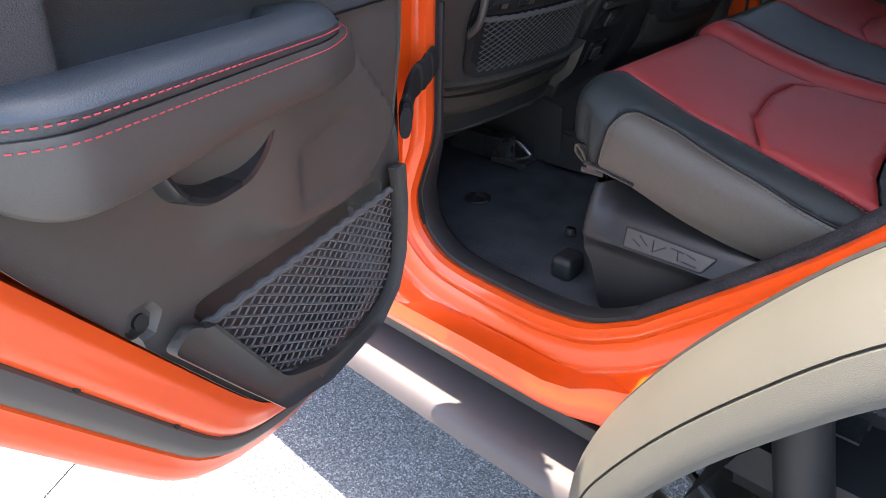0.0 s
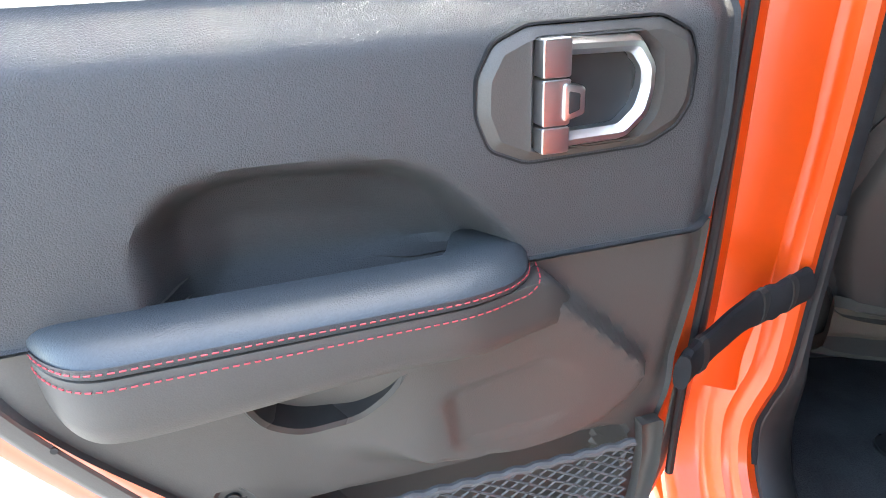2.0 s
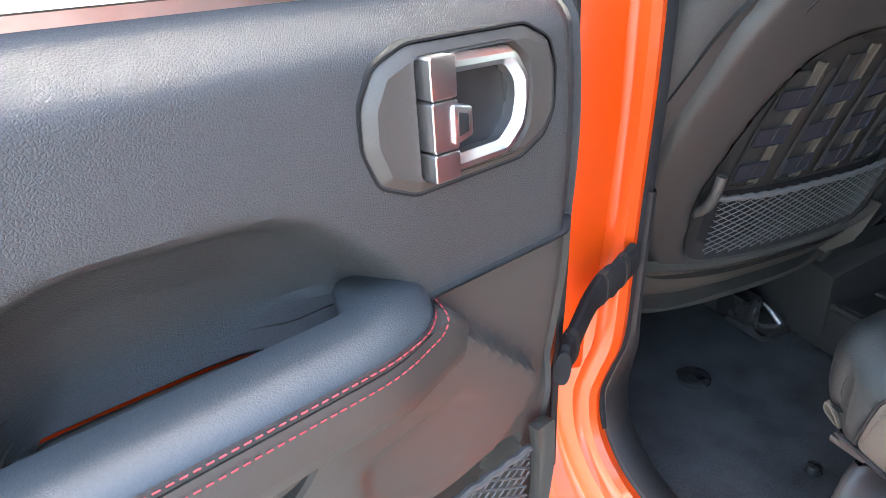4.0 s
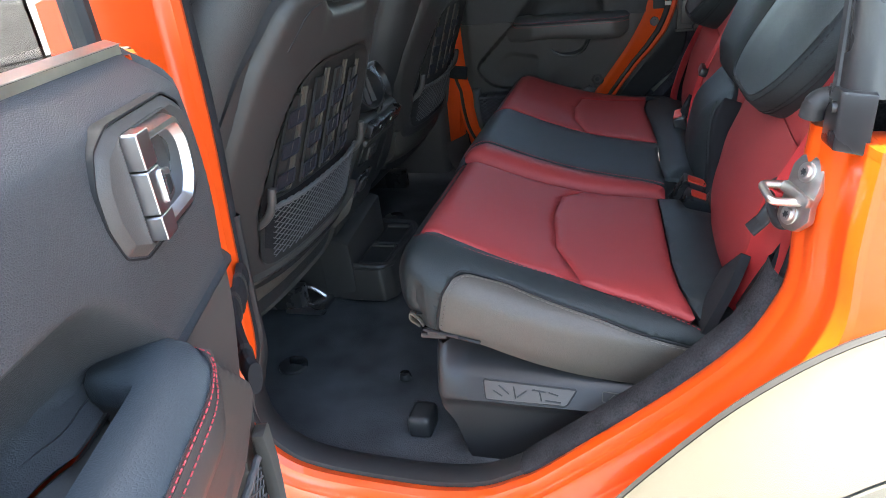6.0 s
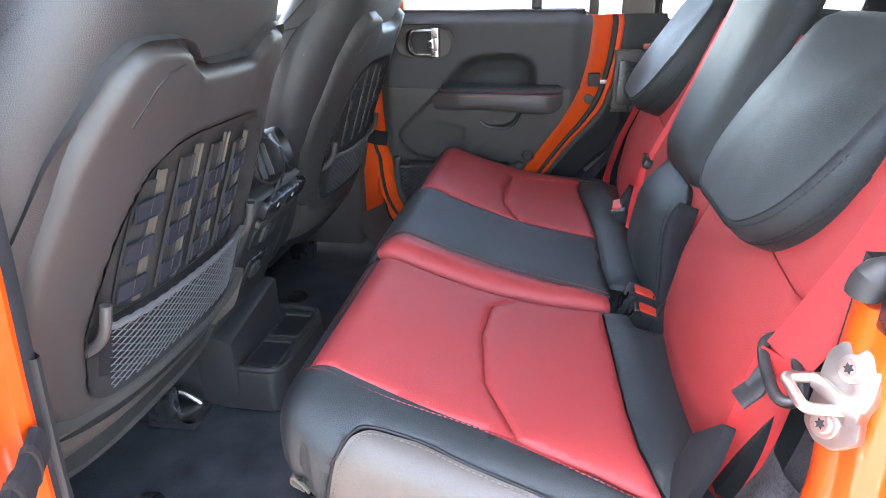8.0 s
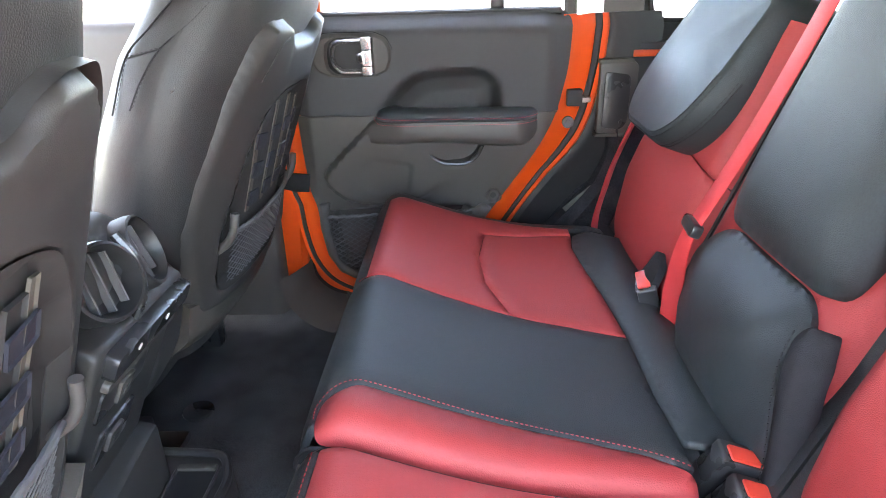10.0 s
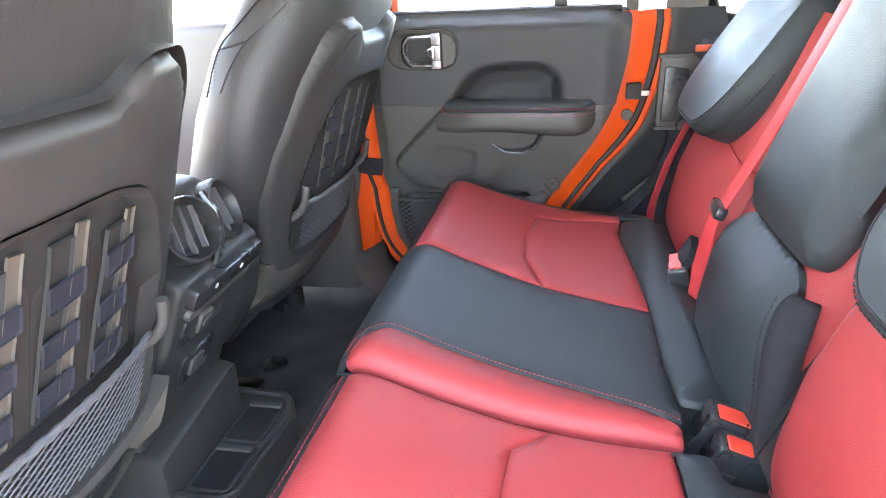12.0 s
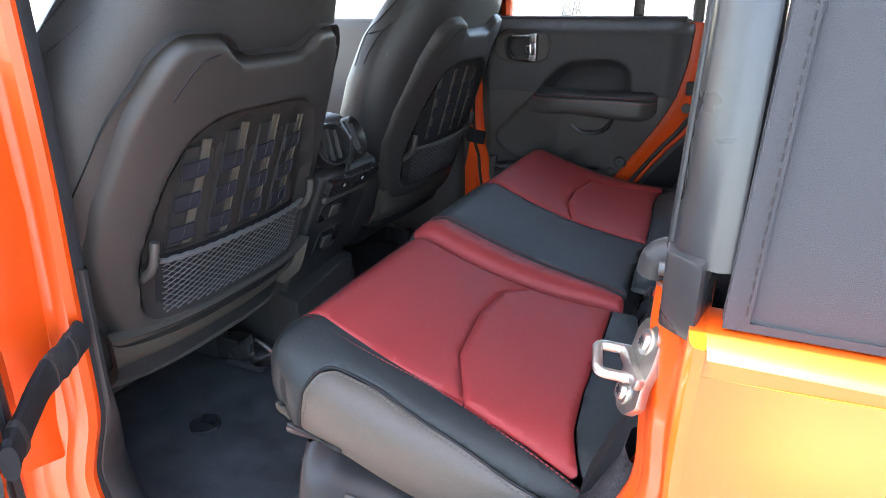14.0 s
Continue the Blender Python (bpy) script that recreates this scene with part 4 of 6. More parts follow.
    line0 = [to3(u, w1 * 1.008 + 0.0006, split + 0.0055) for u, w1 in edge0]
    line1 = [to3(0.1195, 0.036, split + 0.005), to3(0.1235, 0.0535, split - 0.0005), to3(0.134, 0.0612, split - 0.0055)] + [to3(m[0], m[1] + 0.0010, split - 0.0065) for m in middle[:-1]]
    for row in (line0, line1):
        part("stitching", stitches(curve(row, 5), 0.0038, 0.0026, 0.0006), THREAD, door, "row of red stitching")
    # pull cup under the armrest
    part("pull_cup", join(loft([[to3(q.x, w, q.y) for q in grow(CUP, d)] for d, w in ((0.006, 0.010), (0.004, 0.036), (0.001, 0.0415), (-0.003, 0.040), (-0.009, 0.026), (-0.014, 0.012))])), PIANO, door, "black pull cup")
    # inside handle
    bez = rounded([(0.0110, 1.2540), (0.0350, 1.2430), (0.1290, 1.2415), (0.1550, 1.2530), (0.1640, 1.2760), (0.1630, 1.3000), (0.1520, 1.3200), (0.1290, 1.3295), (0.0310, 1.3295), (0.0070, 1.3180), (0.0000, 1.3000), (0.0010, 1.2700)], 0.005, 3)
    dish = HANDLE
    # solid black band painting the shadow line round the surround
    gap = [[to3(q.x, w, q.y) for q in grow(bez, d)] for d, w in ((0.0025, 0.020), (0.0025, 0.0385), (0.001, 0.0385))]
    part("bezel_gap_shade", loft(gap, caps=False), DARK_THREAD, door)
    rim = [[to3(q.x, w, q.y) for q in grow(bez, d)] for d, w in ((0.0005, 0.030), (0.0, 0.0375), (-0.004, 0.0410), (-0.0075, 0.0430))]
    lip = [(q.x, q.y) for q in grow(bez, -0.0075)]
    part("handle_bezel", join(loft(rim, caps=False), panel(lip, lambda u, z: to3(u, 0.043, z), 0.01, 0.0, 0.01, 0, holes=([(q.x, q.y) for q in grow(dish, 0.0)],)),
                              loft([[to3(q.x, w, q.y) for q in grow(dish, d)] for d, w in ((0.0, 0.043), (-0.002, 0.040), (-0.008, 0.033))], caps=False)), PLASTIC, door, "dark faceted handle surround", angle=25)
    cupo = rounded([(0.0500, 1.2700), (0.0600, 1.2620), (0.1040, 1.2610), (0.1040, 1.3120), (0.0620, 1.3120), (0.0520, 1.3040), (0.0490, 1.2870)], 0.005, 4)
    part("handle_cup", loft([[to3(q.x, w, q.y) for q in grow(cupo, d)] for d, w in ((0.016, 0.037), (0.004, 0.042), (0.0, 0.038), (-0.004, 0.018), (-0.010, 0.008))]), RUBBER, door, "black finger cup")
    # chrome ring: a flat faceted band open towards the bar
    outer = rounded([(0.122, 1.2500), (0.060, 1.2510), (0.0425, 1.2660), (0.0385, 1.286), (0.0390, 1.3020), (0.051, 1.3205), (0.122, 1.3225)], 0.004, 3, False)
    inner = rounded([(0.122, 1.2610), (0.064, 1.2620), (0.0520, 1.2730), (0.0485, 1.286), (0.049, 1.2985), (0.058, 1.3100), (0.122, 1.3115)], 0.004, 3, False)
    rows = []
    for a, b in zip(outer, inner):
        m1, m2 = a.lerp(b, 0.30), a.lerp(b, 0.62)
        rows.append([to3(a.x, 0.036, a.y), to3(a.x, 0.0440, a.y), to3(m1.x, 0.0520, m1.y), to3(m2.x, 0.0525, m2.y), to3(b.x, 0.0460, b.y), to3(b.x, 0.034, b.y)])
    part("handle_ring", loft(rows), CHROME, door, "satin chrome pull handle", angle=25)
    for z0, z1 in ((1.2490, 1.2665), (1.2675, 1.2975), (1.2985, 1.3230)):
        part("chrome_block", prism(rounded([(0.1045, z0), (0.1245, z0), (0.1245, z1), (0.1045, z1)], 0.0015, 2), lambda u, z, d: to3(u, d, z), 0.036, 0.0530, 0.0025, 3), CHROME, door, "chrome bar")
    part("lock_tab", prism(rounded([(0.0950, 1.2740), (0.1100, 1.2700), (0.1100, 1.2950), (0.0950, 1.2920)], 0.002, 2), lambda u, z, d: to3(u, d, z), 0.044, 0.0552, 0.002), CHROME, door, "chrome lock tab")
    part("lock_mark", prism(rounded([(0.0990, 1.2775), (0.1070, 1.2750), (0.1070, 1.2900), (0.0990, 1.2880)], 0.001, 2), lambda u, z, d: to3(u, d, z), 0.0545, 0.0557, 0.0003), PIANO, door, "small dark mark")
    # map pocket
    inward = [(q.x, q.y) for q in POCKET]
    start = min(range(len(inward)), key=lambda n: math.hypot(inward[n][0] + 0.002, inward[n][1] - 0.950))
    inward = inward[start:] + inward[:start]
    stop = max(range(len(inward)), key=lambda n: inward[n][0])
    rim_poly = rounded([Vector(p) for p in ((-0.004, 0.966), (-0.022, 0.966), (-0.023, 0.91), (-0.011, 0.842), (0.014, 0.799), (0.062, 0.7735), (0.18, 0.7735), (0.259, 0.798), (0.302, 0.858), (0.366, 0.950), (0.344, 0.962), (0.326, 0.9485))], 0.006, 3)
    part("pocket_rim", panel([(q.x, q.y) for q in rim_poly] + inward[2:stop][::-1], lambda u, z: to3(u, 0.015, z), 0.007, 0.005, 0.005, 0.012), PLASTIC, door, "raised dark plastic pocket rim", angle=60)
    net_poly = [(q.x, min(q.y, 0.9345 + 0.030 * (q.x + 0.010))) for q in POCKET]
    part("pocket_net", lattice(net_poly, lambda u, z, d: to3(u, 0.013 + d, z), 0.012, 0.0120, 0.62, 0.0016), NET, door, "grey elastic diamond net")
    top = [Vector(to3(u, 0.014, 0.9345 + 0.010 * (u + 0.010) / 0.335 + 0.0014 * math.sin(u * 260))) for u in np.linspace(-0.004, 0.322, 64)]
    part("net_hem", tube(top, 0.0042, 8), NET, door, "gathered grey hem")
    part("screw", join(cylinder(to3(0.369, -0.007, 0.977), to3(0.369, 0.003, 0.977), 0.0075, 0.0065, seg=16), cylinder(to3(0.369, -0.007, 0.977), to3(0.369, -0.001, 0.977), 0.0125, seg=20)), RUBBER, door, "dark trim screw in a round cup")
    # window frame and glass
    wf = rounded([(-0.034, 1.322), (0.522, 1.322), (0.520, 1.46), (0.490, 1.60), (0.450, 1.685), (-0.030, 1.685)], 0.03, 4)
    part("window_frame", loft([[to3(q.x, w, q.y) for q in grow(wf, d)] for d, w in ((0.02, -0.047), (0.02, -0.036), (0.014, -0.029), (0.0, -0.027), (-0.006, -0.032), (-0.007, -0.040), (-0.006, -0.047))], caps=False), PLASTIC if far else RUBBER, door, "black window frame")
    pane = part("window_glass", prism([(q.x, q.y) for q in grow(wf, -0.004)], lambda u, z, d: to3(u, d, z), -0.042, -0.038, 0.0), PRIVACY if far else TINT, door, "dark tinted window glass")
    pane.visible_shadow = not far
    if far:
        part("divider_bar", box(-0.243, -0.215, 1.428, 1.448, 1.36, 1.685, 0.003), PIANO, door)
    rows = [[to3(u, w, z) for w, z in ((-0.012, 1.350), (-0.004, 1.356), (-0.004, 1.364), (-0.014, 1.368), (-0.024, 1.362))] for u in np.linspace(-0.02, 0.505, 12)]
    part("belt_strip", loft(rows), SILVER if not far else RUBBER, door, "pale belt weatherstrip")
    return door


near_door = build_door(near_map, "orange car door with dark grained trim, standing open", False)
build_door(far_map, "orange car door with dark grained trim, closed", True)
# hinge edge: black wiring loom and check strap to the pillar
check = thing("door_check_strap", "padded black nylon door check strap looped to the pillar", "strap", at=(-0.57, -0.06, 1.04))


def flat_tube(points, wide, thin, side):
    """A padded strap: an oval section along points."""
    pts, rings = [Vector(p) for p in points], []
    for i, p in enumerate(pts):
        d = (pts[min(i + 1, len(pts) - 1)] - pts[max(i - 1, 0)]).normalized()
        s = Vector(side)
        s = (s - s.dot(d) * d).normalized()
        nn = s.cross(d).normalized()
        pinch = 1 + 0.05 * math.sin(i * 1.7) + 0.03 * math.sin(i * 4.1)
        rings.append([p + s * wide * pinch * math.cos(a) + nn * thin * math.copysign(abs(math.sin(a)) ** 0.7, math.sin(a)) for a in np.linspace(0, math.tau, 17)[:-1]])
    return loft(rings)


pts = curve([(-0.524, -0.154, 1.009), (-0.541, -0.138, 1.012), (-0.602, -0.066, 1.022), (-0.616, -0.026, 1.032), (-0.630, 0.010, 1.042)], 7)
part("strap_pad", flat_tube(pts, 0.0215, 0.008, (0.05, 0.1, 1)), STRAP, check, "padded nylon sleeve")
for a in (0.30, 0.62, 0.84):
    p = pts[int(a * (len(pts) - 1))]
    part("strap_band", flat_tube([p + (pts[-1] - pts[0]).normalized() * d for d in (-0.004, 0.0, 0.004)], 0.0228, 0.0092, (0.05, 0.1, 1)), LOOP, check, "stitched band")
part("seal_cord", tube(curve([near_map(-0.094, -0.018, 1.34), near_map(-0.090, -0.018, 1.2), near_map(-0.086, -0.018, 1.09), near_map(-0.076, -0.018, 0.96), near_map(-0.076, -0.020, 0.84)], 6), 0.0045, 8), RUBBER, near_door, "black rubber hinge-side seal")
far_strap = thing("door_check_strap", "black nylon door check strap at the closed door", "strap", at=(-0.68, 1.39, 1.02))
part("strap_pad", flat_tube([(-0.640, 1.372, 1.020), (-0.668, 1.366, 1.024), (-0.692, 1.374, 1.026), (-0.70, 1.40, 1.026)], 0.020, 0.011, (0, 0.1, 1)), STRAP, far_strap, "padded nylon sleeve")

# ---- rear seat ----
SHIFT[0] = Vector((0.003, -0.026, 0.008))

def roll(c, start, reach, drop, sign):
    """Wraps a flat coordinate round an edge: where it lies, and how far it has dropped."""
    e = (start - c) * sign
    if e <= 0:
        return c, 0.0
    quarter_len = reach * math.pi / 2
    if e <= quarter_len:
        a = e / reach
        return start - sign * reach * math.sin(a), drop * (1 - math.cos(a))
    return start - sign * reach, drop + e - quarter_len


def cushion_surf(outer, outer_reach, inner, inner_reach, side, lift=0.0):
    """The wrapped surface of a seat cushion: (a, b) are its flat fore-aft and cross coordinates."""
    def surf(a, b):
        x, d0 = roll(a, -0.420, 0.052, 0.062, 1)
        y, d1 = roll(b, outer, outer_reach, 0.050, side)
        y2, d2 = roll(b, inner, inner_reach, 0.030, -side)
        if (b - inner) * side > 0:
            y, d1 = y2, d2
        z = 1.008 + lift - 0.205 * (x + 0.42) - 0.02 * math.sin(min(max((x + 0.42) / 0.36, 0), 1) * math.pi)
        dd = (d0 ** 3 + d1 ** 3) ** (1 / 3)
        bulge = 0.008 * math.sin(min(d1 / 0.14, 1) * math.pi) if (b - outer) * side < 0 else 0
        front = min(max((-0.420 - x) / 0.052, 0), 1)
        corner = front * min(d1 / 0.05, 1) if (b - outer) * side < 0 else 0
        return Vector((x - 0.006 * math.sin(min(d0 / 0.14, 1) * math.pi) + 0.042 * corner, y - side * bulge + side * 0.008 * corner, z - dd))
    return surf


def on(surf, pts, lift=0.0015, n=6):
    """A smooth line over a surface."""
    out, e = [], 1e-4
    for v in resample(curve([Vector((p[0], p[1])) for p in pts], n), 0.006, False):
        p = surf(v.x, v.y)
        nn = (surf(v.x + e, v.y) - p).cross(surf(v.x, v.y + e) - p).normalized()
        out.append(p + nn * lift)
    return out


rear_seat = thing("rear_seat", "red and black leather rear bench seat on a dark plastic base", "car seat", at=(-0.2, 0.743, 0.655))
near_cushion = part("cushion", box(-0.43, -0.10, 0.20, 0.53, 0.865, 0.905, 0.015), BLACK, rear_seat, "red and black leather seat cushion")
S1 = cushion_surf(0.232, 0.082, 0.545, 0.016, 1)
RED_A = rounded([(-0.452, 0.234), (-0.25, 0.217), (-0.2074, 0.2125), (-0.2514, 0.300), (-0.2674, 0.415), (-0.2614, 0.505), (-0.2214, 0.549), (-0.448, 0.549)], 0.003, 2)
RED_B = rounded([(-0.2066, 0.2125), (-0.120, 0.186), (-0.060, 0.160), (-0.054, 0.166), (-0.073, 0.222), (-0.081, 0.300), (-0.087, 0.450), (-0.092, 0.549), (-0.2206, 0.549), (-0.2606, 0.505), (-0.2666, 0.415), (-0.2506, 0.300)], 0.003, 2)
part("red_front_panel", panel(RED_A, S1, 0.010, 0.0026, 0.007, 0.008), RED, near_cushion, "red leather front panel", angle=80)
part("red_rear_panel", panel(RED_B, S1, 0.010, 0.0030, 0.007, 0.008), RED, near_cushion, "red leather rear panel", angle=80)
BLK = rounded([(-0.5025, 0.5505), (-0.4495, 0.5505), (-0.4535, 0.2335), (-0.250, 0.2165), (-0.120, 0.1815), (-0.034, 0.146), (-0.010, 0.130), (-0.02, 0.103), (-0.111, 0.127), (-0.186, 0.153), (-0.263, 0.168), (-0.31, 0.176), (-0.366, 0.171), (-0.384, 0.152), (-0.396, 0.112), (-0.403, 0.08), (-0.411, 0.038), (-0.46, 0.028), (-0.505, 0.05), (-0.54, 0.10), (-0.545, 0.30), (-0.545, 0.5505)], 0.006, 2)
part("black_border", panel(BLK, S1, 0.010, 0.0025, 0.008, 0.008), BLACK, near_cushion, "black leather rolled edge", angle=80)
SIDEP = rounded([(-0.3815, 0.1505), (-0.3645, 0.1680), (-0.31, 0.1730), (-0.263, 0.1650), (-0.186, 0.1500), (-0.111, 0.1240), (-0.02, 0.100), (-0.03, 0.020), (-0.12, 0.036), (-0.20, 0.036), (-0.27, 0.038), (-0.34, 0.042), (-0.408, 0.040), (-0.4005, 0.08), (-0.3935, 0.112)], 0.008, 3)
part("side_panel", panel(SIDEP, S1, 0.010, 0.003, 0.012, 0.008), SIDE, near_cushion, "dark taupe vinyl side panel", angle=80)
part("cushion_pan", loft([[S1(a, b) + Vector((0, 0.012, -0.003)) for b in (0.050, 0.036)] + [S1(a, 0.036) + Vector((0, 0.10, 0.02))] for a in (-0.45, -0.40, -0.34, -0.27, -0.20, -0.12, -0.03)], caps=False), RUBBER, near_cushion, "dark underside of the cushion")
INN = [(-0.545, 0.552), (-0.07, 0.552), (-0.07, 0.66), (-0.52, 0.66)]
part("inner_side", panel(INN, S1, 0.02, 0.0, 0.01, 0.004), BLACK, near_cushion, angle=80)
REAR1 = rounded([(-0.089, 0.5505), (-0.052, 0.5505), (-0.044, 0.512), (0.03, 0.512), (0.03, 0.13), (-0.020, 0.140), (-0.050, 0.168), (-0.070, 0.224), (-0.078, 0.300), (-0.084, 0.450)], 0.008, 2)
part("rear_band", panel(REAR1, S1, 0.011, 0.010, 0.030, 0.008), BLACK, near_cushion, "black leather rear band", angle=80)
part("stitching", join(stitches(on(S1, [(-0.456, 0.55), (-0.457, 0.4), (-0.458, 0.232), (-0.25, 0.2135), (-0.120, 0.178), (-0.036, 0.142)]), 0.004, 0.003, 0.0007)), SEAM_RED, near_cushion, "red stitching")
part("side_stitching", stitches(on(S1, [(-0.402, 0.050), (-0.3945, 0.081), (-0.3875, 0.111), (-0.3760, 0.1455), (-0.361, 0.1620), (-0.31, 0.1670), (-0.263, 0.1590), (-0.186, 0.1440), (-0.111, 0.1180), (-0.03, 0.098)], 0.0032), 0.004, 0.003, 0.0008), TAN_THREAD, near_cushion, "grey topstitching")
part("piping", tube(on(S1, [(-0.4095, 0.040), (-0.402, 0.08), (-0.395, 0.112), (-0.383, 0.1512), (-0.3653, 0.1697), (-0.31, 0.1745), (-0.263, 0.1665), (-0.186, 0.1515), (-0.111, 0.1255), (-0.02, 0.1015)], 0.0005), 0.0018, 6), DARK_THREAD, near_cushion)
part("front_piping", tube(on(S1, [(-0.475, 0.550), (-0.478, 0.3), (-0.486, 0.21), (-0.496, 0.16)], 0.001), 0.0016, 6), TAN_THREAD, near_cushion)

far_cushion = part("cushion", box(-0.43, -0.10, 0.62, 1.22, 0.865, 0.905, 0.015), BLACK, rear_seat, "wide red and black leather seat cushion")
S2 = cushion_surf(1.256, 0.075, 0.592, 0.030, -1, 0.012)


def flat2(poly):
    return [(p[0], p[1]) for p in poly][::-1]


def panel2(poly, **kw):
    return panel(flat2(poly), lambda a, b: S2(a, b), **kw)


STRIP = rounded([(-0.462, 0.585), (-0.460, 0.612), (-0.420, 0.634), (-0.300, 0.632), (-0.196, 0.622), (-0.120, 0.604), (-0.078, 0.580), (-0.076, 0.548), (-0.25, 0.548), (-0.455, 0.548)], 0.010, 3)
part("red_strip", panel2(STRIP, step=0.010, puff=0.008, fall=0.020, thick=0.008), RED, far_cushion, "padded red leather strip", angle=80)
MID = rounded([(-0.545, 0.56), (-0.4635, 0.585), (-0.462, 0.613), (-0.421, 0.6365), (-0.300, 0.6345), (-0.196, 0.6245), (-0.119, 0.606), (-0.076, 0.582), (-0.083, 0.70), (-0.083, 0.842), (-0.160, 0.866), (-0.300, 0.890), (-0.438, 0.904), (-0.470, 0.906), (-0.545, 0.906)], 0.006, 2)
part("black_centre", panel2(MID, step=0.011, puff=0.0035, fall=0.012, thick=0.008), BLACK, far_cushion, "black leather centre panel", angle=80)
FRED_A = rounded([(-0.452, 0.9075), (-0.438, 0.906), (-0.300, 0.892), (-0.2404, 0.8805), (-0.2744, 0.970), (-0.2824, 1.075), (-0.2694, 1.185), (-0.150, 1.220), (-0.100, 1.225), (-0.10, 1.262), (-0.25, 1.275), (-0.452, 1.262)], 0.003, 2)
FRED_B = rounded([(-0.2396, 0.880), (-0.160, 0.868), (-0.083, 0.844), (-0.092, 0.98), (-0.104, 1.10), (-0.108, 1.160), (-0.100, 1.223), (-0.150, 1.218), (-0.2686, 1.184), (-0.2816, 1.075), (-0.2736, 0.970)], 0.003, 2)
part("red_front_panel", panel2(FRED_A, step=0.011, puff=0.0035, fall=0.010, thick=0.008), RED, far_cushion, "red leather front panel", angle=80)
part("red_rear_panel", panel2(FRED_B, step=0.011, puff=0.004, fall=0.010, thick=0.008), RED, far_cushion, "red leather rear panel", angle=80)
FBORD = [(-0.545, 0.9065), (-0.4535, 0.9085), (-0.4535, 1.263), (-0.25, 1.2765), (-0.098, 1.264), (-0.03, 1.25), (-0.03, 1.45), (-0.52, 1.45)]
part("black_border", panel2(FBORD, step=0.014, puff=0.002, fall=0.01, thick=0.008), BLACK, far_cushion, angle=80)
REAR2 = rounded([(-0.074, 0.625), (0.02, 0.625), (0.02, 1.24), (-0.07, 1.25), (-0.098, 1.222), (-0.106, 1.160), (-0.102, 1.10), (-0.090, 0.98), (-0.081, 0.842), (-0.081, 0.70)], 0.008, 2)
part("rear_band", panel2(REAR2, step=0.011, puff=0.016, fall=0.030, thick=0.008), BLACK, far_cushion, "black leather rear band", angle=80)
INN2 = [(-0.52, 0.545), (-0.07, 0.545), (-0.07, 0.43), (-0.52, 0.43)]
part("inner_side", panel2(INN2, step=0.02, puff=0.0, fall=0.01, thick=0.004), BLACK, far_cushion)
part("stitching", stitches(on(S2, [(-0.463, 0.59), (-0.462, 0.616), (-0.420, 0.639), (-0.300, 0.637), (-0.196, 0.627), (-0.117, 0.608), (-0.076, 0.586)], 0.0024), 0.003, 0.0025, 0.0007), SEAM_RED, far_cushion, "red stitching")
part("stitching", stitches(on(S2, [(-0.462, 0.9035), (-0.438, 0.902), (-0.300, 0.888), (-0.160, 0.864), (-0.083, 0.840)], 0.0024), 0.003, 0.0025, 0.0007), SEAM_RED, far_cushion, "red stitching")
part("piping", tube(on(S2, [(-0.500, 0.556), (-0.462, 0.546), (-0.25, 0.545), (-0.076, 0.545)], 0.001), 0.0024, 6), DARK_THREAD, far_cushion)

# plastic seat base
sec = rounded([(-0.436, 0.826), (-0.424, 0.850), (-0.385, 0.856), (-0.30, 0.846), (-0.15, 0.838), (0.02, 0.840), (0.02, 0.62), (-0.372, 0.640), (-0.392, 0.730), (-0.418, 0.772)], 0.018, 4)
base = part("base", loft([[(v.x, y, v.y - d) for v in sec] for y, d in ((0.225, 0.004), (0.30, 0.0), (0.56, 0.0))]), BASE, rear_seat, "dark moulded plastic seat base")


def base_side(x, z):
    """The base's outer face: a sloping band with the plate, a dark top leaning inward above it, a wall below."""
    wall = np.interp(z, [0.63, 0.70, 0.764, 0.775, 0.781, 0.812, 0.822, 0.86], [0.146, 0.142, 0.137, 0.129, 0.124, 0.144, 0.165, 0.232])
    nose = np.interp(z, [0.63, 0.70, 0.764, 0.775, 0.781, 0.812, 0.835, 0.86], [0.142, 0.138, 0.133, 0.129, 0.126, 0.134, 0.142, 0.160])
    k = ease((x + 0.412) / 0.045)
    return Vector((x, float(nose + (wall - nose) * k) + 0.10 * ease((-0.402 - x) / 0.040) ** 2, z))


def on_base(x, z, lift=0.0015):
    return base_side(x, z) + Vector((0, -0.84, 0.54)) * lift


SIDE_SEC = rounded([(-0.442, 0.824), (-0.430, 0.853), (-0.385, 0.860), (-0.30, 0.856), (-0.15, 0.852), (0.02, 0.850), (0.02, 0.62), (-0.376, 0.640), (-0.396, 0.730), (-0.424, 0.772)], 0.016, 4)
part("base_side", panel([(v.x, v.y) for v in SIDE_SEC], base_side, 0.0075, 0.0, 0.01, 0.0), BASE, base, "moulded side with a sloping band", angle=70)
PLATE = rounded([Vector(p) for p in ((-0.346, 0.809), (-0.208, 0.805), (-0.222, 0.784), (-0.341, 0.7835))], 0.004, 3)
part("name_plate", panel([(v.x, v.y) for v in PLATE], lambda x, z: on_base(x, z, 0.0008), 0.008, 0.0006, 0.003, 0.002), PLASTIC, base, "recessed dark name plate")
part("plate_rim", tube(resample([on_base(v.x, v.y, 0.0010) for v in PLATE], 0.01), 0.0013, 6, True), RUBBER, base, "dark name plate outline")
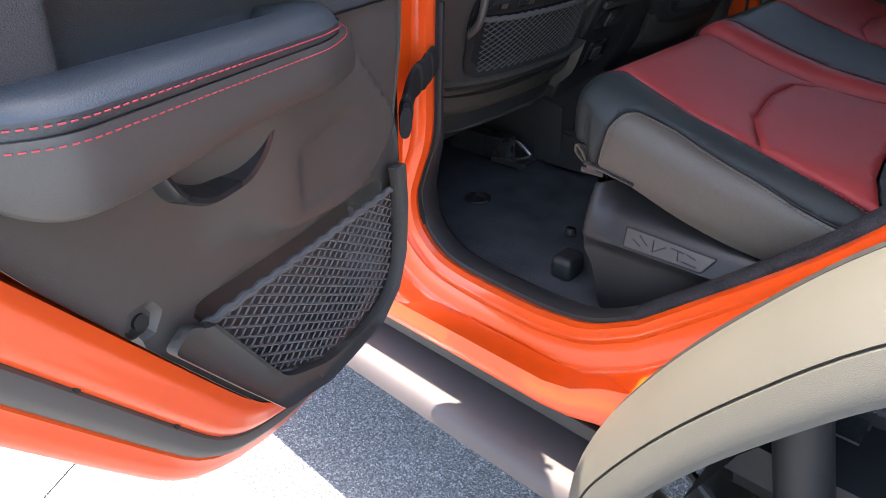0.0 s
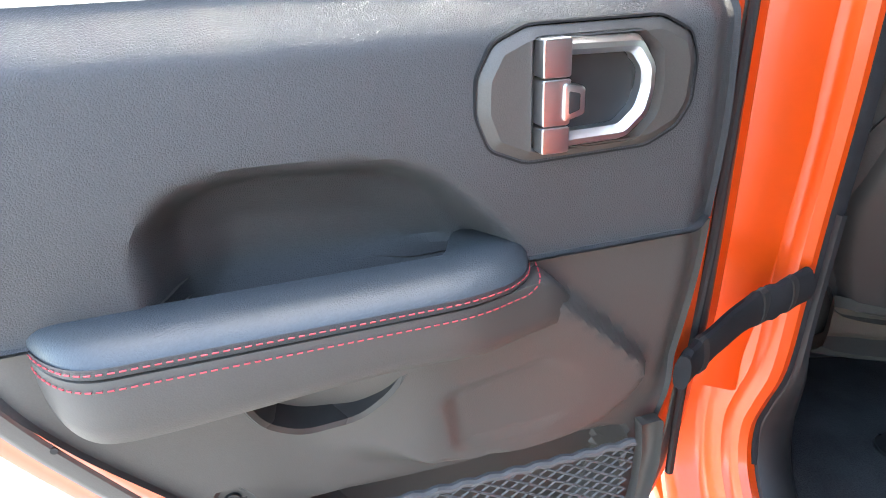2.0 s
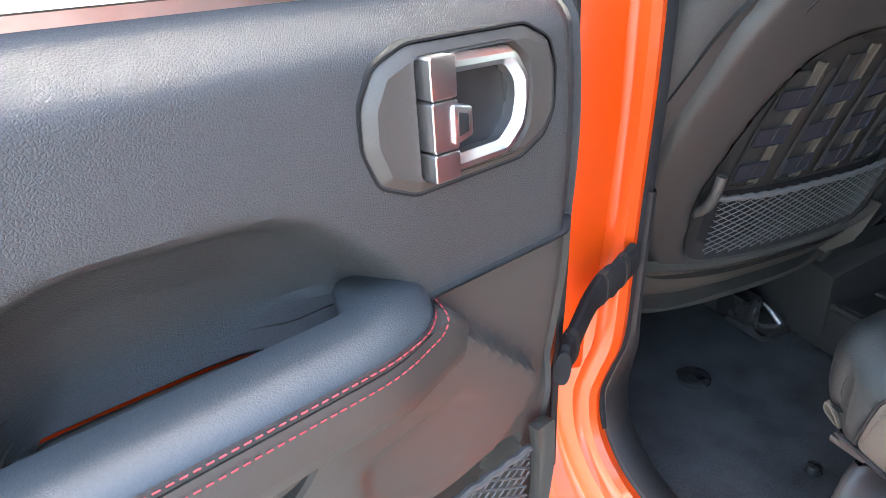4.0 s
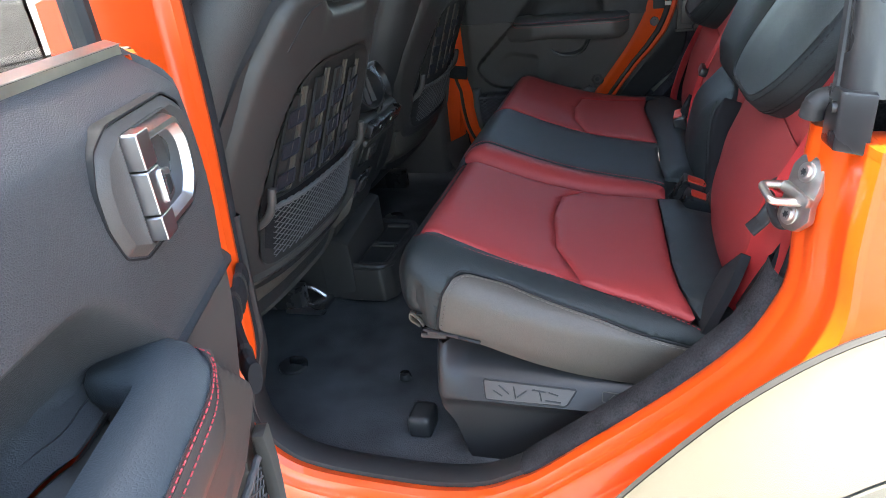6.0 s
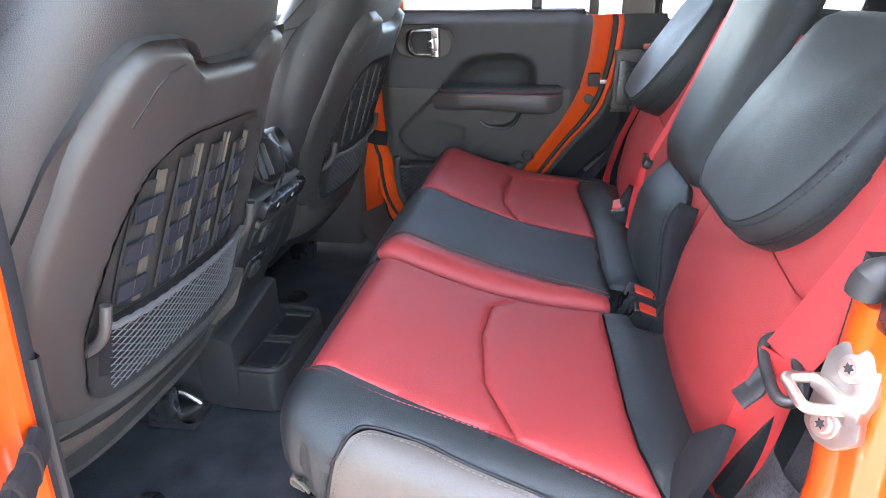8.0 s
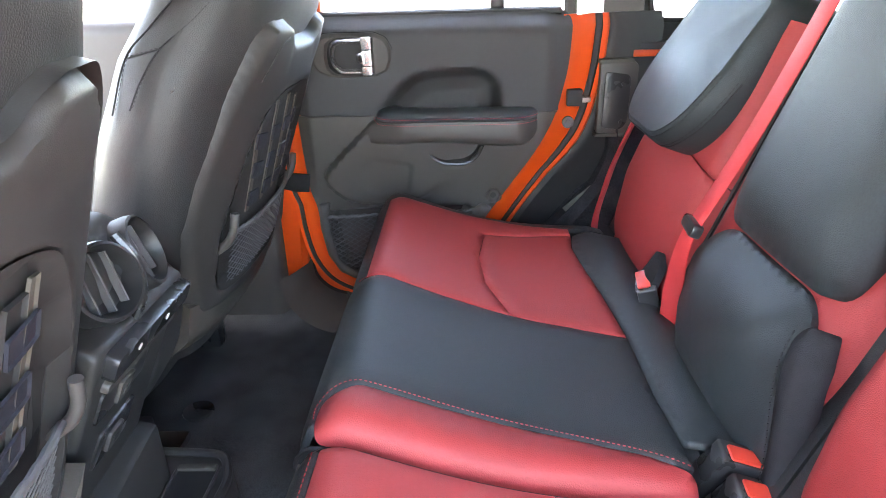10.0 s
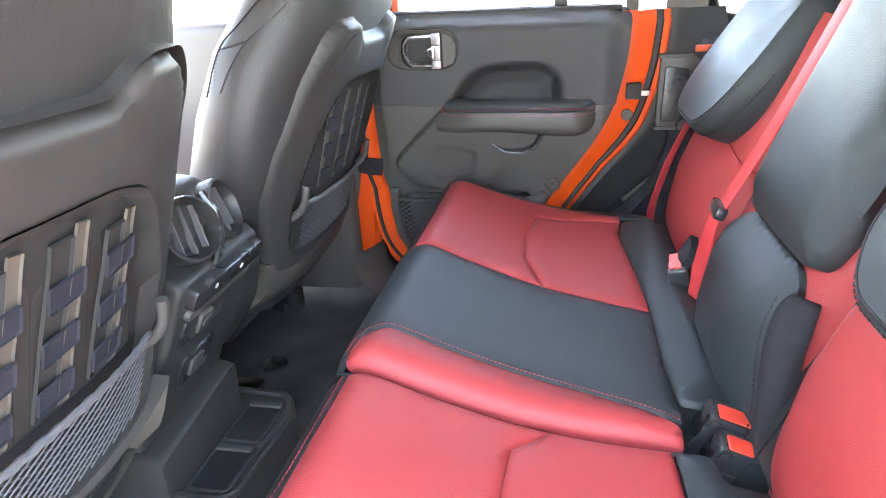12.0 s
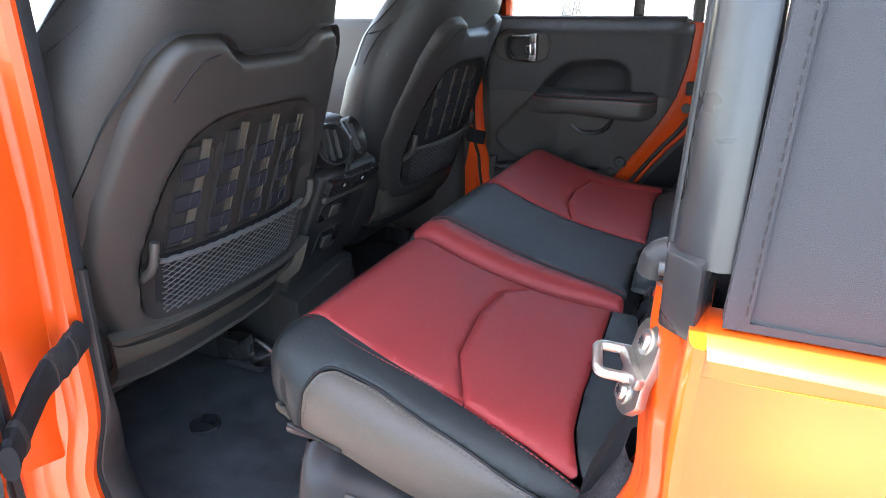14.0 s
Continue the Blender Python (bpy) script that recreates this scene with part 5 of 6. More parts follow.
for x0, z0, x1, z1 in ((-0.330, 0.796, -0.316, 0.790), (-0.322, 0.803, -0.306, 0.793), (-0.300, 0.803, -0.296, 0.788), (-0.294, 0.790, -0.280, 0.799), (-0.272, 0.801, -0.252, 0.799), (-0.262, 0.800, -0.258, 0.788), (-0.248, 0.799, -0.234, 0.796), (-0.252, 0.789, -0.230, 0.788)):
    part("plate_mark", tube([on_base(x0, z0, 0.0014), on_base(x1, z1, 0.0014)], 0.0012, 6), BASE, base, "embossed stroke")
part("small_plate_rim", tube(resample(rounded([on_base(x, z, 0.0008) for x, z in ((-0.172, 0.806), (-0.136, 0.804), (-0.136, 0.792), (-0.172, 0.794))], 0.002, 2), 0.01), 0.0008, 6, True), FLARE, base)
part("small_mark", tube([on_base(-0.163, 0.797, 0.001), on_base(-0.156, 0.803, 0.001), on_base(-0.149, 0.797, 0.001)], 0.0008, 6), FLARE, base, "small arrow")
part("tie_down", box(-0.494, -0.452, 0.168, 0.222, 0.647, 0.690, 0.012, 3), BASE, base, "black seat foot cover")
part("latch", join(box(-0.440, -0.400, 0.152, 0.20, 0.868, 0.878, 0.003), box(-0.428, -0.408, 0.148, 0.160, 0.876, 0.890, 0.003)), PIANO, base, "dark metal cushion latch")
part("pull_loop", flat_tube(curve([(-0.446, 0.172, 0.880), (-0.456, 0.166, 0.894), (-0.452, 0.160, 0.908), (-0.440, 0.158, 0.900), (-0.436, 0.162, 0.888)], 6), 0.006, 0.0022, (0, 1, 0)), WEB, base, "tan webbing pull loop")
part("latch_bar", tube([(-0.432, 0.150, 0.886), (-0.40, 0.145, 0.884), (-0.345, 0.140, 0.876)], 0.003, 8), PIANO, base)

# ---- rear backrest ----
TILT_B = radians(21)
BU, BN = Vector((math.sin(TILT_B), 0, math.cos(TILT_B))), Vector((-math.cos(TILT_B), 0, math.sin(TILT_B)))
B0 = Vector((-0.03, 0, 0.92))


def back_at(y, s, d=0.0):
    return B0 + Vector((0, y, 0)) + BU * s + BN * d


def back_surf(bulge, y0, y1):
    def surf(y, s):
        k = min(max((y - y0) / (y1 - y0), 0), 1)
        d = bulge * math.sin(k * math.pi) ** 0.6 - 0.03 * ease((0.03 - (y - y0)) / 0.03) - 0.03 * ease((0.03 - (y1 - y)) / 0.03)
        d += 0.016 * math.exp(-((s - 0.05) / 0.05) ** 2)
        return back_at(y, s, d)
    return surf


def back_panel(poly, surf, **kw):
    return panel([(p[1], p[0]) for p in poly], lambda s, y: surf(y, s), **kw)


def backrest(y_out, y_in, label):
    """An outer place: red wings, black core is the headrest above."""
    lo, hi = min(y_out, y_in), max(y_out, y_in)
    core = loft([[back_at(y, s, d) for y, d in ((lo, -0.02), (lo, -0.10), (hi, -0.10), (hi, -0.02), ((lo + hi) / 2, -0.02))] for s in (0.02, 0.46)])
    t = part("backrest", core, BLACK, rear_seat, label)
    sf0 = back_surf(0.02, lo, hi)
    sf = lambda y, s: sf0(y, s) - BN * 0.048 * ease((0.16 - s) / 0.16)
    sgn = 1 if y_in > y_out else -1
    low = rounded([(lo, -0.03), (hi, -0.03), (hi, 0.228), ((lo + hi) / 2, 0.262), (lo, 0.228)], 0.008, 2)
    top = rounded([(lo, 0.2300), ((lo + hi) / 2, 0.2640), (hi, 0.2300), (hi, 0.46), (lo, 0.46)], 0.008, 2)
    part("red_lower_panel", back_panel(low, sf, step=0.014, puff=0.002, fall=0.012, thick=0.008), RED, t, "red leather panel", angle=80)
    part("red_upper_panel", back_panel(top, sf, step=0.014, puff=0.002, fall=0.012, thick=0.008), RED, t, "red leather shoulder panel", angle=80)
    # headrest
    lean = -0.010 if lo < 0.5 else 0.010

    def head_at(y, s, d):
        return back_at(y, s, d + lean - 0.22 * (s - 0.27))
    c = (lo + hi) / 2 + 0.004 * sgn
    outline = rounded([(c - 0.154, 0.500), (c - 0.158, 0.345), (c - 0.140, 0.285), (c - 0.088, 0.240), (c + 0.088, 0.240), (c + 0.140, 0.285), (c + 0.158, 0.345), (c + 0.154, 0.500)], 0.050, 6)

    def loop(d, inset):
        return [head_at(q.x, q.y, d) for q in grow(outline, -inset)]
    side = [loop(d, k) for d, k in ((-0.050, 0.020), (-0.030, 0.006), (0.000, 0.001), (0.030, 0.0), (0.050, 0.002), (0.064, 0.007), (0.0715, 0.015))]
    h = part("headrest", loft(side), BLACK, rear_seat, "padded black leather headrest with stitched seams", angle=80)
    face_poly = [(q.y, q.x) for q in grow(outline, -0.0165)]
    part("face_panel", panel(face_poly, lambda s, y: head_at(y, s, 0.0715), 0.012, 0.014, 0.060, 0.008), BLACK, h, "black leather front panel", angle=80)

    def run(d, inset):
        """A seam round the pad's sides and bottom."""
        pts = [head_at(q.x, q.y, d) for q in grow(outline, -inset)]
        return pts[8:-8] if len(pts) > 20 else pts
    part("seam", tube(run(0.0716, 0.0158), 0.0013, 6), DARK_THREAD, h, "black seam")
    part("seam", tube(run(0.040, 0.0006), 0.0011, 6), DARK_THREAD, h, "black seam")
    part("stitching", stitches(run(0.0670, 0.0088), 0.004, 0.0035, 0.0008), DARK_THREAD, h, "black stitching")
    part("stitching", stitches(run(0.0455, 0.0010), 0.004, 0.0035, 0.0008), DARK_THREAD, h, "black stitching")
    for dy in (-0.05, 0.05):
        part("post", cylinder(head_at(c + dy, 0.45, 0.01), head_at(c + dy, 0.53, -0.03), 0.007), PIANO, h)
    part("pull_strap", ribbon(curve([head_at(c - 0.10 * sgn, 0.46, 0.0), head_at(c - 0.12 * sgn, 0.52, 0.015), head_at(c - 0.15 * sgn, 0.50, -0.03)], 5), 0.02, 0.003, (0, 1, 0.3)), STRAP, h)
    return t


backrest(0.172, 0.556, "red leather rear backrest beside the open door")
backrest(1.316, 0.930, "red leather rear backrest by the closed door")
mid = part("backrest", loft([[back_at(y, s, d) for y, d in ((0.56, -0.02), (0.56, -0.10), (0.926, -0.10), (0.926, -0.02))] for s in (-0.04, 0.5)]), BLACK, rear_seat, "black leather centre backrest with red wings")
sfm0 = back_surf(0.012, 0.560, 0.926)
sfm = lambda y, s: sfm0(y, s) - BN * 0.052 * ease((0.17 - s) / 0.17)
red_mid = [(0.562, -0.02), (0.924, -0.02), (0.924, 0.46), (0.562, 0.46)]
part("red_wing_panel", back_panel(red_mid, lambda y, s: sfm(y, s) - BN * 0.012, step=0.016, puff=0.003, fall=0.01, thick=0.008), RED, mid, "red leather wings", angle=80)
lowm = rounded([(0.595, -0.03), (0.862, -0.03), (0.890, 0.08), (0.884, 0.160), (0.840, 0.206), (0.640, 0.206), (0.606, 0.170), (0.600, 0.08)], 0.045, 6)
part("armrest_face", back_panel(lowm, lambda y, s: sfm(y, s) + BN * (0.010 - 0.012 * ease((s - 0.12) / 0.09)), step=0.010, puff=0.026, fall=0.055, thick=0.02), BLACK, mid, "black leather lower panel", angle=80)
upm = rounded([(0.600, 0.214), (0.835, 0.214), (0.852, 0.30), (0.852, 0.58), (0.600, 0.58), (0.585, 0.30)], 0.03, 5)
part("upper_pad", back_panel(upm, lambda y, s: sfm(y, s) + BN * 0.010, step=0.012, puff=0.022, fall=0.026, thick=0.03), BLACK, mid, "black leather upper panel", angle=80)
part("side_flap", back_panel(rounded([(0.570, -0.02), (0.596, -0.02), (0.602, 0.10), (0.606, 0.175), (0.592, 0.195), (0.574, 0.16)], 0.010, 3), lambda y, s: back_at(y, s, 0.026 - 0.050 * ease((0.17 - s) / 0.17)), step=0.010, puff=0.010, fall=0.016, thick=0.03), STRAP, mid, "soft black side flap", angle=80)
part("seam", stitches([back_at(y, s, 0.0345 - 0.050 * ease((0.17 - s) / 0.17)) for y, s in [(v.x, v.y) for v in curve([Vector((0.582, 0.0)), Vector((0.594, 0.09)), Vector((0.600, 0.18))], 6)]], 0.005, 0.003, 0.0009), DARK_THREAD, mid)

# ---- belts and buckles ----
belt = thing("seat_belt", "red centre seat belt running down over the backrest", "seat belt", "seat belts", at=back_at(0.89, 0.2, 0.03))
bp = curve([back_at(0.865, 0.62, 0.030), back_at(0.870, 0.48, 0.024), back_at(0.878, 0.32, 0.023), back_at(0.895, 0.178, 0.026)], 6)
part("shoulder_web", ribbon(bp, 0.035, 0.0022, (0, 1, 0.15)), BELT, belt, "red belt webbing")
bp2 = curve([back_at(0.895, 0.174, 0.028), back_at(0.900, 0.13, 0.020), back_at(0.898, 0.08, 0.006), back_at(0.890, 0.02, -0.014), back_at(0.880, -0.02, -0.020)], 6)
part("lap_web", ribbon(bp2, 0.034, 0.003, [Vector((0.0, 1, 0.1)).lerp(Vector((-0.8, 0.45, 0.1)), i / (len(bp2) - 1)) for i in range(len(bp2))]), BELT, belt, "twisted red belt webbing")
part("tongue_guide", prism(rounded([(0.872, 0.162), (0.918, 0.168), (0.918, 0.186), (0.872, 0.182)], 0.007, 3), lambda y, s, d: back_at(y, s, d), 0.020, 0.036, 0.004, 2), PIANO, belt, "black belt guide")

near_belt = thing("seat_belt", "red outer seat belt with black latch tongue by the striker", "seat belt", "seat belts", at=(-0.01, 0.06, 1.05))
bp = curve([(0.150, 0.135, 1.50), (0.124, 0.140, 1.38), (0.088, 0.150, 1.24), (0.058, 0.162, 1.155), (0.034, 0.172, 1.094)], 6)
part("shoulder_web", ribbon(bp, 0.046, 0.0022, (0.55, -0.75, -0.25)), BELT, near_belt, "red belt webbing")
bp = curve([(0.034, 0.172, 1.094), (0.028, 0.178, 1.06), (0.022, 0.182, 1.01), (0.012, 0.184, 0.965), (-0.004, 0.184, 0.915)], 6)
part("lap_web", ribbon(bp, 0.046, 0.0022, (0.80, -0.58, 0.05)), BELT, near_belt, "red belt webbing")
guide_mid, guide_ax = Vector((0.030, 0.166, 1.088)), Vector((0.02, -0.80, -0.42)).normalized()
guide_up = Vector((0.75, 0.35, 0.55))
guide_up = (guide_up - guide_up.dot(guide_ax) * guide_ax).normalized()
guide_out = guide_ax.cross(guide_up)
guide_out = -guide_out if guide_out.x > 0 else guide_out
ring = [guide_mid + guide_ax * (0.033 * math.copysign(abs(math.cos(a)) ** 0.7, math.cos(a))) + guide_up * (0.013 * math.copysign(abs(math.sin(a)) ** 0.7, math.sin(a))) for a in np.linspace(0, math.tau, 33)[:-1]]
part("tongue_guide", tube(ring, 0.0058, 10, True), PIANO, near_belt, "black belt guide ring")
tip = Vector((-0.003, 0.164, 1.052))
part("tongue", flat_tube([guide_mid - guide_up * 0.012, guide_mid.lerp(tip, 0.6), tip], 0.0115, 0.0035, guide_ax), PIANO, near_belt, "black latch tongue")
part("tongue_tip", flat_tube([tip.lerp(guide_mid, 0.30) + guide_out * 0.002, tip + guide_out * 0.002], 0.0105, 0.0016, guide_ax), RUBBER, near_belt, "dark latch plate edge")
far_belt = thing("seat_belt", "red outer seat belt hanging beside the far backrest", "seat belt", "seat belts", at=(-0.01, 1.40, 1.05))
bp = curve([(0.060, 1.43, 1.13), (0.018, 1.405, 1.045), (-0.004, 1.388, 0.985), (-0.018, 1.386, 0.925), (-0.020, 1.386, 0.86)], 6)
part("lap_web", ribbon(bp, 0.042, 0.003, (0.6, 1, 0.1)), BELT, far_belt, "red belt webbing")

solo("belt_sleeve", panel([(p[1], p[0]) for p in rounded([(0.150, -0.02), (0.205, -0.03), (0.215, 0.05), (0.175, 0.10), (0.158, 0.06)], 0.008, 3)], lambda s, y: back_at(y, s, 0.012), 0.012, 0.004, 0.012, 0.012), STRAP, "black fabric belt sleeve at the backrest corner", "belt sleeve")
solo("belt_sleeve", panel([(p[1], p[0]) for p in rounded([(0.930, 0.0), (0.968, -0.01), (0.990, 0.055), (0.972, 0.105), (0.938, 0.09)], 0.008, 3)], lambda s, y: back_at(y, s, 0.020), 0.012, 0.004, 0.012, 0.012), STRAP, "black fabric belt sleeve between the backrests", "belt sleeve")


def buckle(p, ax, label, wide=(0.15, 1, 0.1)):
    """A belt buckle with a red button; ax: the way it points."""
    b = thing("belt_buckle", label, "belt buckle", "belt buckles", at=p)
    ax = Vector(ax).normalized()
    side = Vector(wide)
    side = (side - side.dot(ax) * ax).normalized()
    out = side.cross(ax).normalized()
    if out.x + out.y > 0:
        out = -out

    def to3(s, t, d):
        return Vector(p) + side * s + ax * t + out * d
    part("case", prism(rounded([(-0.024, -0.056), (0.024, -0.056), (0.0295, -0.030), (0.0295, 0.034), (-0.0295, 0.034), (-0.0295, -0.030)], 0.004, 3), to3, -0.0145, 0.0145, 0.003, 2), PIANO, b, "black plastic case")
    part("button", prism(rounded([(-0.022, -0.006), (0.022, -0.006), (0.022, 0.013), (-0.022, 0.013)], 0.002, 2), lambda s, t, d: to3(s, 0.0345 + d, t - 0.001), -0.004, 0.0022, 0.001), RED_PLASTIC, b, "red release button")
    part("mark", prism([(-0.010, -0.004), (0.010, -0.004), (0.010, -0.001), (-0.010, -0.001)], to3, 0.0142, 0.0152, 0), NET, b, "faint grey print bar")
    part("stalk", ribbon([to3(0, -0.028, 0), to3(0, -0.06, 0.0), to3(0, -0.10, -0.02)], 0.028, 0.008, side), STRAP, b)


buckle((-0.024, 0.580, 0.900), (0.38, -0.22, 0.90), "black belt buckle with red button standing between cushion and backrest", (0.943, 0.054, -0.317))
buckle((-0.029, 0.613, 0.916), (0.38, -0.22, 0.90), "black belt buckle with red button beside the centre place", (0.943, 0.054, -0.317))
buckle((-0.022, 0.958, 0.950), (-0.30, -0.1, 0.95), "black belt buckle with red button in its sleeve")

# ---- front seats ----
TF = radians(19)
FU, FN = Vector((math.sin(TF), 0, math.cos(TF))), Vector((math.cos(TF), 0, -math.sin(TF)))
F0 = Vector((-0.70, 0, 1.0))


def shoulder(s):
    """How much a front seat narrows towards its top."""
    return 0.046 * ease((s - 0.26) / 0.16)


def front_seat(c, side, label):
    """A front seat seen from behind. c: its middle; side: 1 if its door side is at lower y."""
    def at(q, s, d=0.0):
        return F0 + Vector((0, c + q * side, 0)) + FU * s + FN * d

    seat = thing("front_seat", label, "car seat", "front seats", at=at(0, -0.2, -0.1))
    # padded body: rows up the back, each a loop round it
    rows = []
    for s, hw, front in ((-0.16, 0.225, -0.10), (-0.10, 0.245, -0.13), (0.0, 0.272, -0.15), (0.10, 0.290, -0.165), (0.20, 0.292, -0.165), (0.30, 0.288, -0.155), (0.40, 0.275, -0.135), (0.48, 0.255, -0.115), (0.55, 0.225, -0.10), (0.60, 0.16, -0.085), (0.625, 0.08, -0.07)):
        loop = []
        for k in range(36):
            a = math.tau * k / 36
            cy, cd = math.cos(a), math.sin(a)
            y = (hw - shoulder(s)) * math.copysign(abs(cy) ** 0.55, cy)
            d = (front * 0.5 - 0.004) + (-front * 0.5 + 0.004) * math.copysign(abs(cd) ** 0.5, cd)
            d += (0.016 * ease((s - 0.34) / 0.07) * cd ** 0.5 - 0.030 * abs(cy) ** 3) if cd > 0 else 0
            loop.append(at(y, s, d))
        rows.append(loop)
    part("backrest", loft(rows), FRONT, seat, "black leather backrest", angle=80)
    # moulded back shell with a notched top
    half = [(0.205, -0.072), (0.240, 0.000), (0.262, 0.090), (0.254, 0.175), (0.226, 0.280), (0.188, 0.368), (0.160, 0.397), (0.100, 0.399), (0.062, 0.366)]
    outline = rounded([(q, s) for q, s in half] + [(-q, s) for q, s in half[::-1]], 0.015, 4)
    web = rounded([(0.178, -0.035), (0.192, 0.075), (0.165, 0.200), (0.128, 0.268), (0.075, 0.288), (-0.075, 0.288), (-0.128, 0.268), (-0.165, 0.200), (-0.192, 0.075), (-0.178, -0.035)], 0.035, 5)
    hollow = [(q.x, q.y) for q in web]

    outline_f, hollow_f = field(outline), field(hollow)

    def surf(s, q):
        edge = outline_f(q, s)
        inner = hollow_f(q, s)
        d = 0.026 * ease(edge / 0.015) - 0.060 * (abs(q) / 0.26) ** 3.0
        d -= 0.020 * ease((inner + 0.004) / 0.016)
        d += 0.004 * ease((s - 0.30) / 0.05) * ease((abs(q) - 0.07) / 0.03)
        return at(q, s, d + 0.004)

    poly = [(q.y, q.x * 1.0) for q in outline]
    part("back_shell", panel(poly, surf, 0.008, 0.0, 0.01, 0.022), SHELL, seat, "dark moulded plastic seat-back shell", angle=50)
    part("slash_mark", tube([surf(s, -side * q) + FN * (-0.0007) for s, q in ((0.374, 0.088), (0.373, 0.112), (0.366, 0.132), (0.352, 0.146), (0.312, 0.166))], 0.0019, 6), DARK_THREAD, seat)
    # fabric back with straps
    part("web_panel", panel([(q.y, q.x) for q in web], lambda s, q: surf(s, q) + FN * 0.002, 0.02, 0.002, 0.02, 0.0), LOOP, seat, "black fabric panel")
    for i, q in enumerate((-0.105, -0.035, 0.035, 0.105)):
        top, low = 0.272 - 0.014 * abs(i - 1.5), 0.084
        mid_line = curve([Vector((q - 0.010, low)), Vector((q - 0.004, low + 0.07)), Vector((q + 0.004, top - 0.045)), Vector((q + 0.006, top - 0.018)), Vector((q + 0.008, top - 0.002))], 6)
        lft, rgt = [], []
        for k, p in enumerate(mid_line):
            d = (mid_line[min(k + 1, len(mid_line) - 1)] - mid_line[max(k - 1, 0)]).normalized()
            lft.append(p + Vector((-d.y, d.x)) * 0.0072), rgt.append(p - Vector((-d.y, d.x)) * 0.0072)
        band = lft + rgt[::-1]
        part("tan_strap", panel([(p.y, p.x) for p in rounded(band, 0.004, 3)], lambda s, y: surf(s, y) + FN * 0.0056, 0.006, 0.0, 0.003, 0.003), WEB, seat, "tan webbing strap", angle=70)
        cover = [p + Vector((-0.021, 0.0)) for p in mid_line[:-4]]
        side_band = [p + Vector((-0.013, 0.0)) for p in cover] + [p + Vector((0.013, 0.0)) for p in cover[::-1]]
        part("dark_strap", panel([(p.y, p.x) for p in side_band], lambda s, y: surf(s, y) + FN * 0.0044, 0.010, 0.001, 0.004, 0.004), LOOP, seat, "black webbing strap", angle=70)
        for j in range(3):
            s0 = low + 0.022 + j * 0.050
            k = min(range(len(mid_line)), key=lambda n: abs(mid_line[n].y - s0))
            qq = mid_line[k].x
            quad = [(s0 - 0.014, qq - 0.034), (s0 + 0.011, qq - 0.034), (s0 + 0.015, qq + 0.0078), (s0 - 0.010, qq + 0.0078)]
            part("web_loop", panel(rounded([Vector(p) for p in quad], 0.002, 2), lambda s, y: surf(s, y) + FN * 0.0088, 0.008, 0.0012, 0.006, 0.003), NAVY, seat, "navy webbing loop", angle=70)
    # net pocket and hooks
    netp = rounded([(-0.024, -0.150), (0.072, -0.160), (0.072, 0.160), (-0.024, 0.150)], 0.008, 3)
    part("pocket_back", panel([(p.x, p.y) for p in netp], lambda s, q: surf(s, q) + FN * 0.002, 0.02, 0.001, 0.01, 0.0), STRAP, seat, "black fabric behind the net")
    part("pocket_net", lattice([(p.x, p.y) for p in netp], lambda s, q, d: surf(s, q) + FN * (0.018 + d), 0.01, 0.0185, 1.8, 0.0013), NET, seat, "grey elastic net pocket")
    part("net_hem", tube([surf(0.073 + 0.0015 * math.sin(q * 300), q) + FN * 0.019 for q in np.linspace(-0.165, 0.165, 50)], 0.0042, 8), NET, seat, "gathered net hem")
    for k in (-1, 1):
        part("hook", tube(curve([surf(0.040, k * 0.178) + FN * 0.006, surf(0.062, k * 0.180) + FN * 0.022, surf(0.085, k * 0.180) + FN * 0.026, surf(0.112, k * 0.178) + FN * 0.018], 5), 0.0068, 10), PLASTIC, seat, "moulded bag hook")
    # leather apron below, middle seam
    part("apron", panel([(-0.160, 0.205), (-0.160, -0.205), (-0.040, -0.225), (-0.040, 0.225)], lambda s, q: at(q, s, 0.018 - 0.04 * (abs(q) / 0.25) ** 3 - 0.03 * ease((-0.10 - s) / 0.06)), 0.02, 0.004, 0.02, 0.02), SIDE, seat, "dark vinyl apron", angle=80)
    part("centre_seam", stitches([at(0.0, s, 0.0045 + 0.006) for s in np.linspace(0.37, 0.56, 12)], 0.003, 0.0018, 0.0005), TAN_THREAD, seat)
    # bolster seams with topstitching
    def side_point(x, q, z):
        dx, dz = x + 0.70, z - 1.0
        s = dx * math.sin(TF) + dz * math.cos(TF)
        return at(q - math.copysign(shoulder(s), q), s, dx * math.cos(TF) - dz * math.sin(TF))
    for k in (-1, 1):
        for line in (((-0.616, 0.262, 1.401), (-0.645, 0.276, 1.371), (-0.675, 0.284, 1.345), (-0.696, 0.288, 1.312), (-0.715, 0.289, 1.276)), ((-0.675, 0.284, 1.345), (-0.696, 0.283, 1.340), (-0.717, 0.281, 1.335)), ((-0.650, 0.273, 1.412), (-0.690, 0.279, 1.368), (-0.717, 0.281, 1.335), (-0.74, 0.285, 1.27))):
            pts = curve([side_point(x, k * (q + 0.0015), z) for x, q, z in line], 6)
            part("bolster_seam", tube(pts, 0.0012, 6), DARK_THREAD, seat, "dark seam")
            part("bolster_stitching", stitches([p + FU * 0.004 + FN * 0.003 for p in pts], 0.0035, 0.0025, 0.0006), DARK_THREAD, seat, "dark topstitching")
        wing = curve([side_point(x, k * (q + 0.001), z) for x, q, z in ((-0.575, 0.205, 1.402), (-0.585, 0.222, 1.394), (-0.598, 0.241, 1.383), (-0.611, 0.2525, 1.371), (-0.640, 0.270, 1.335), (-0.668, 0.280, 1.29))], 8)
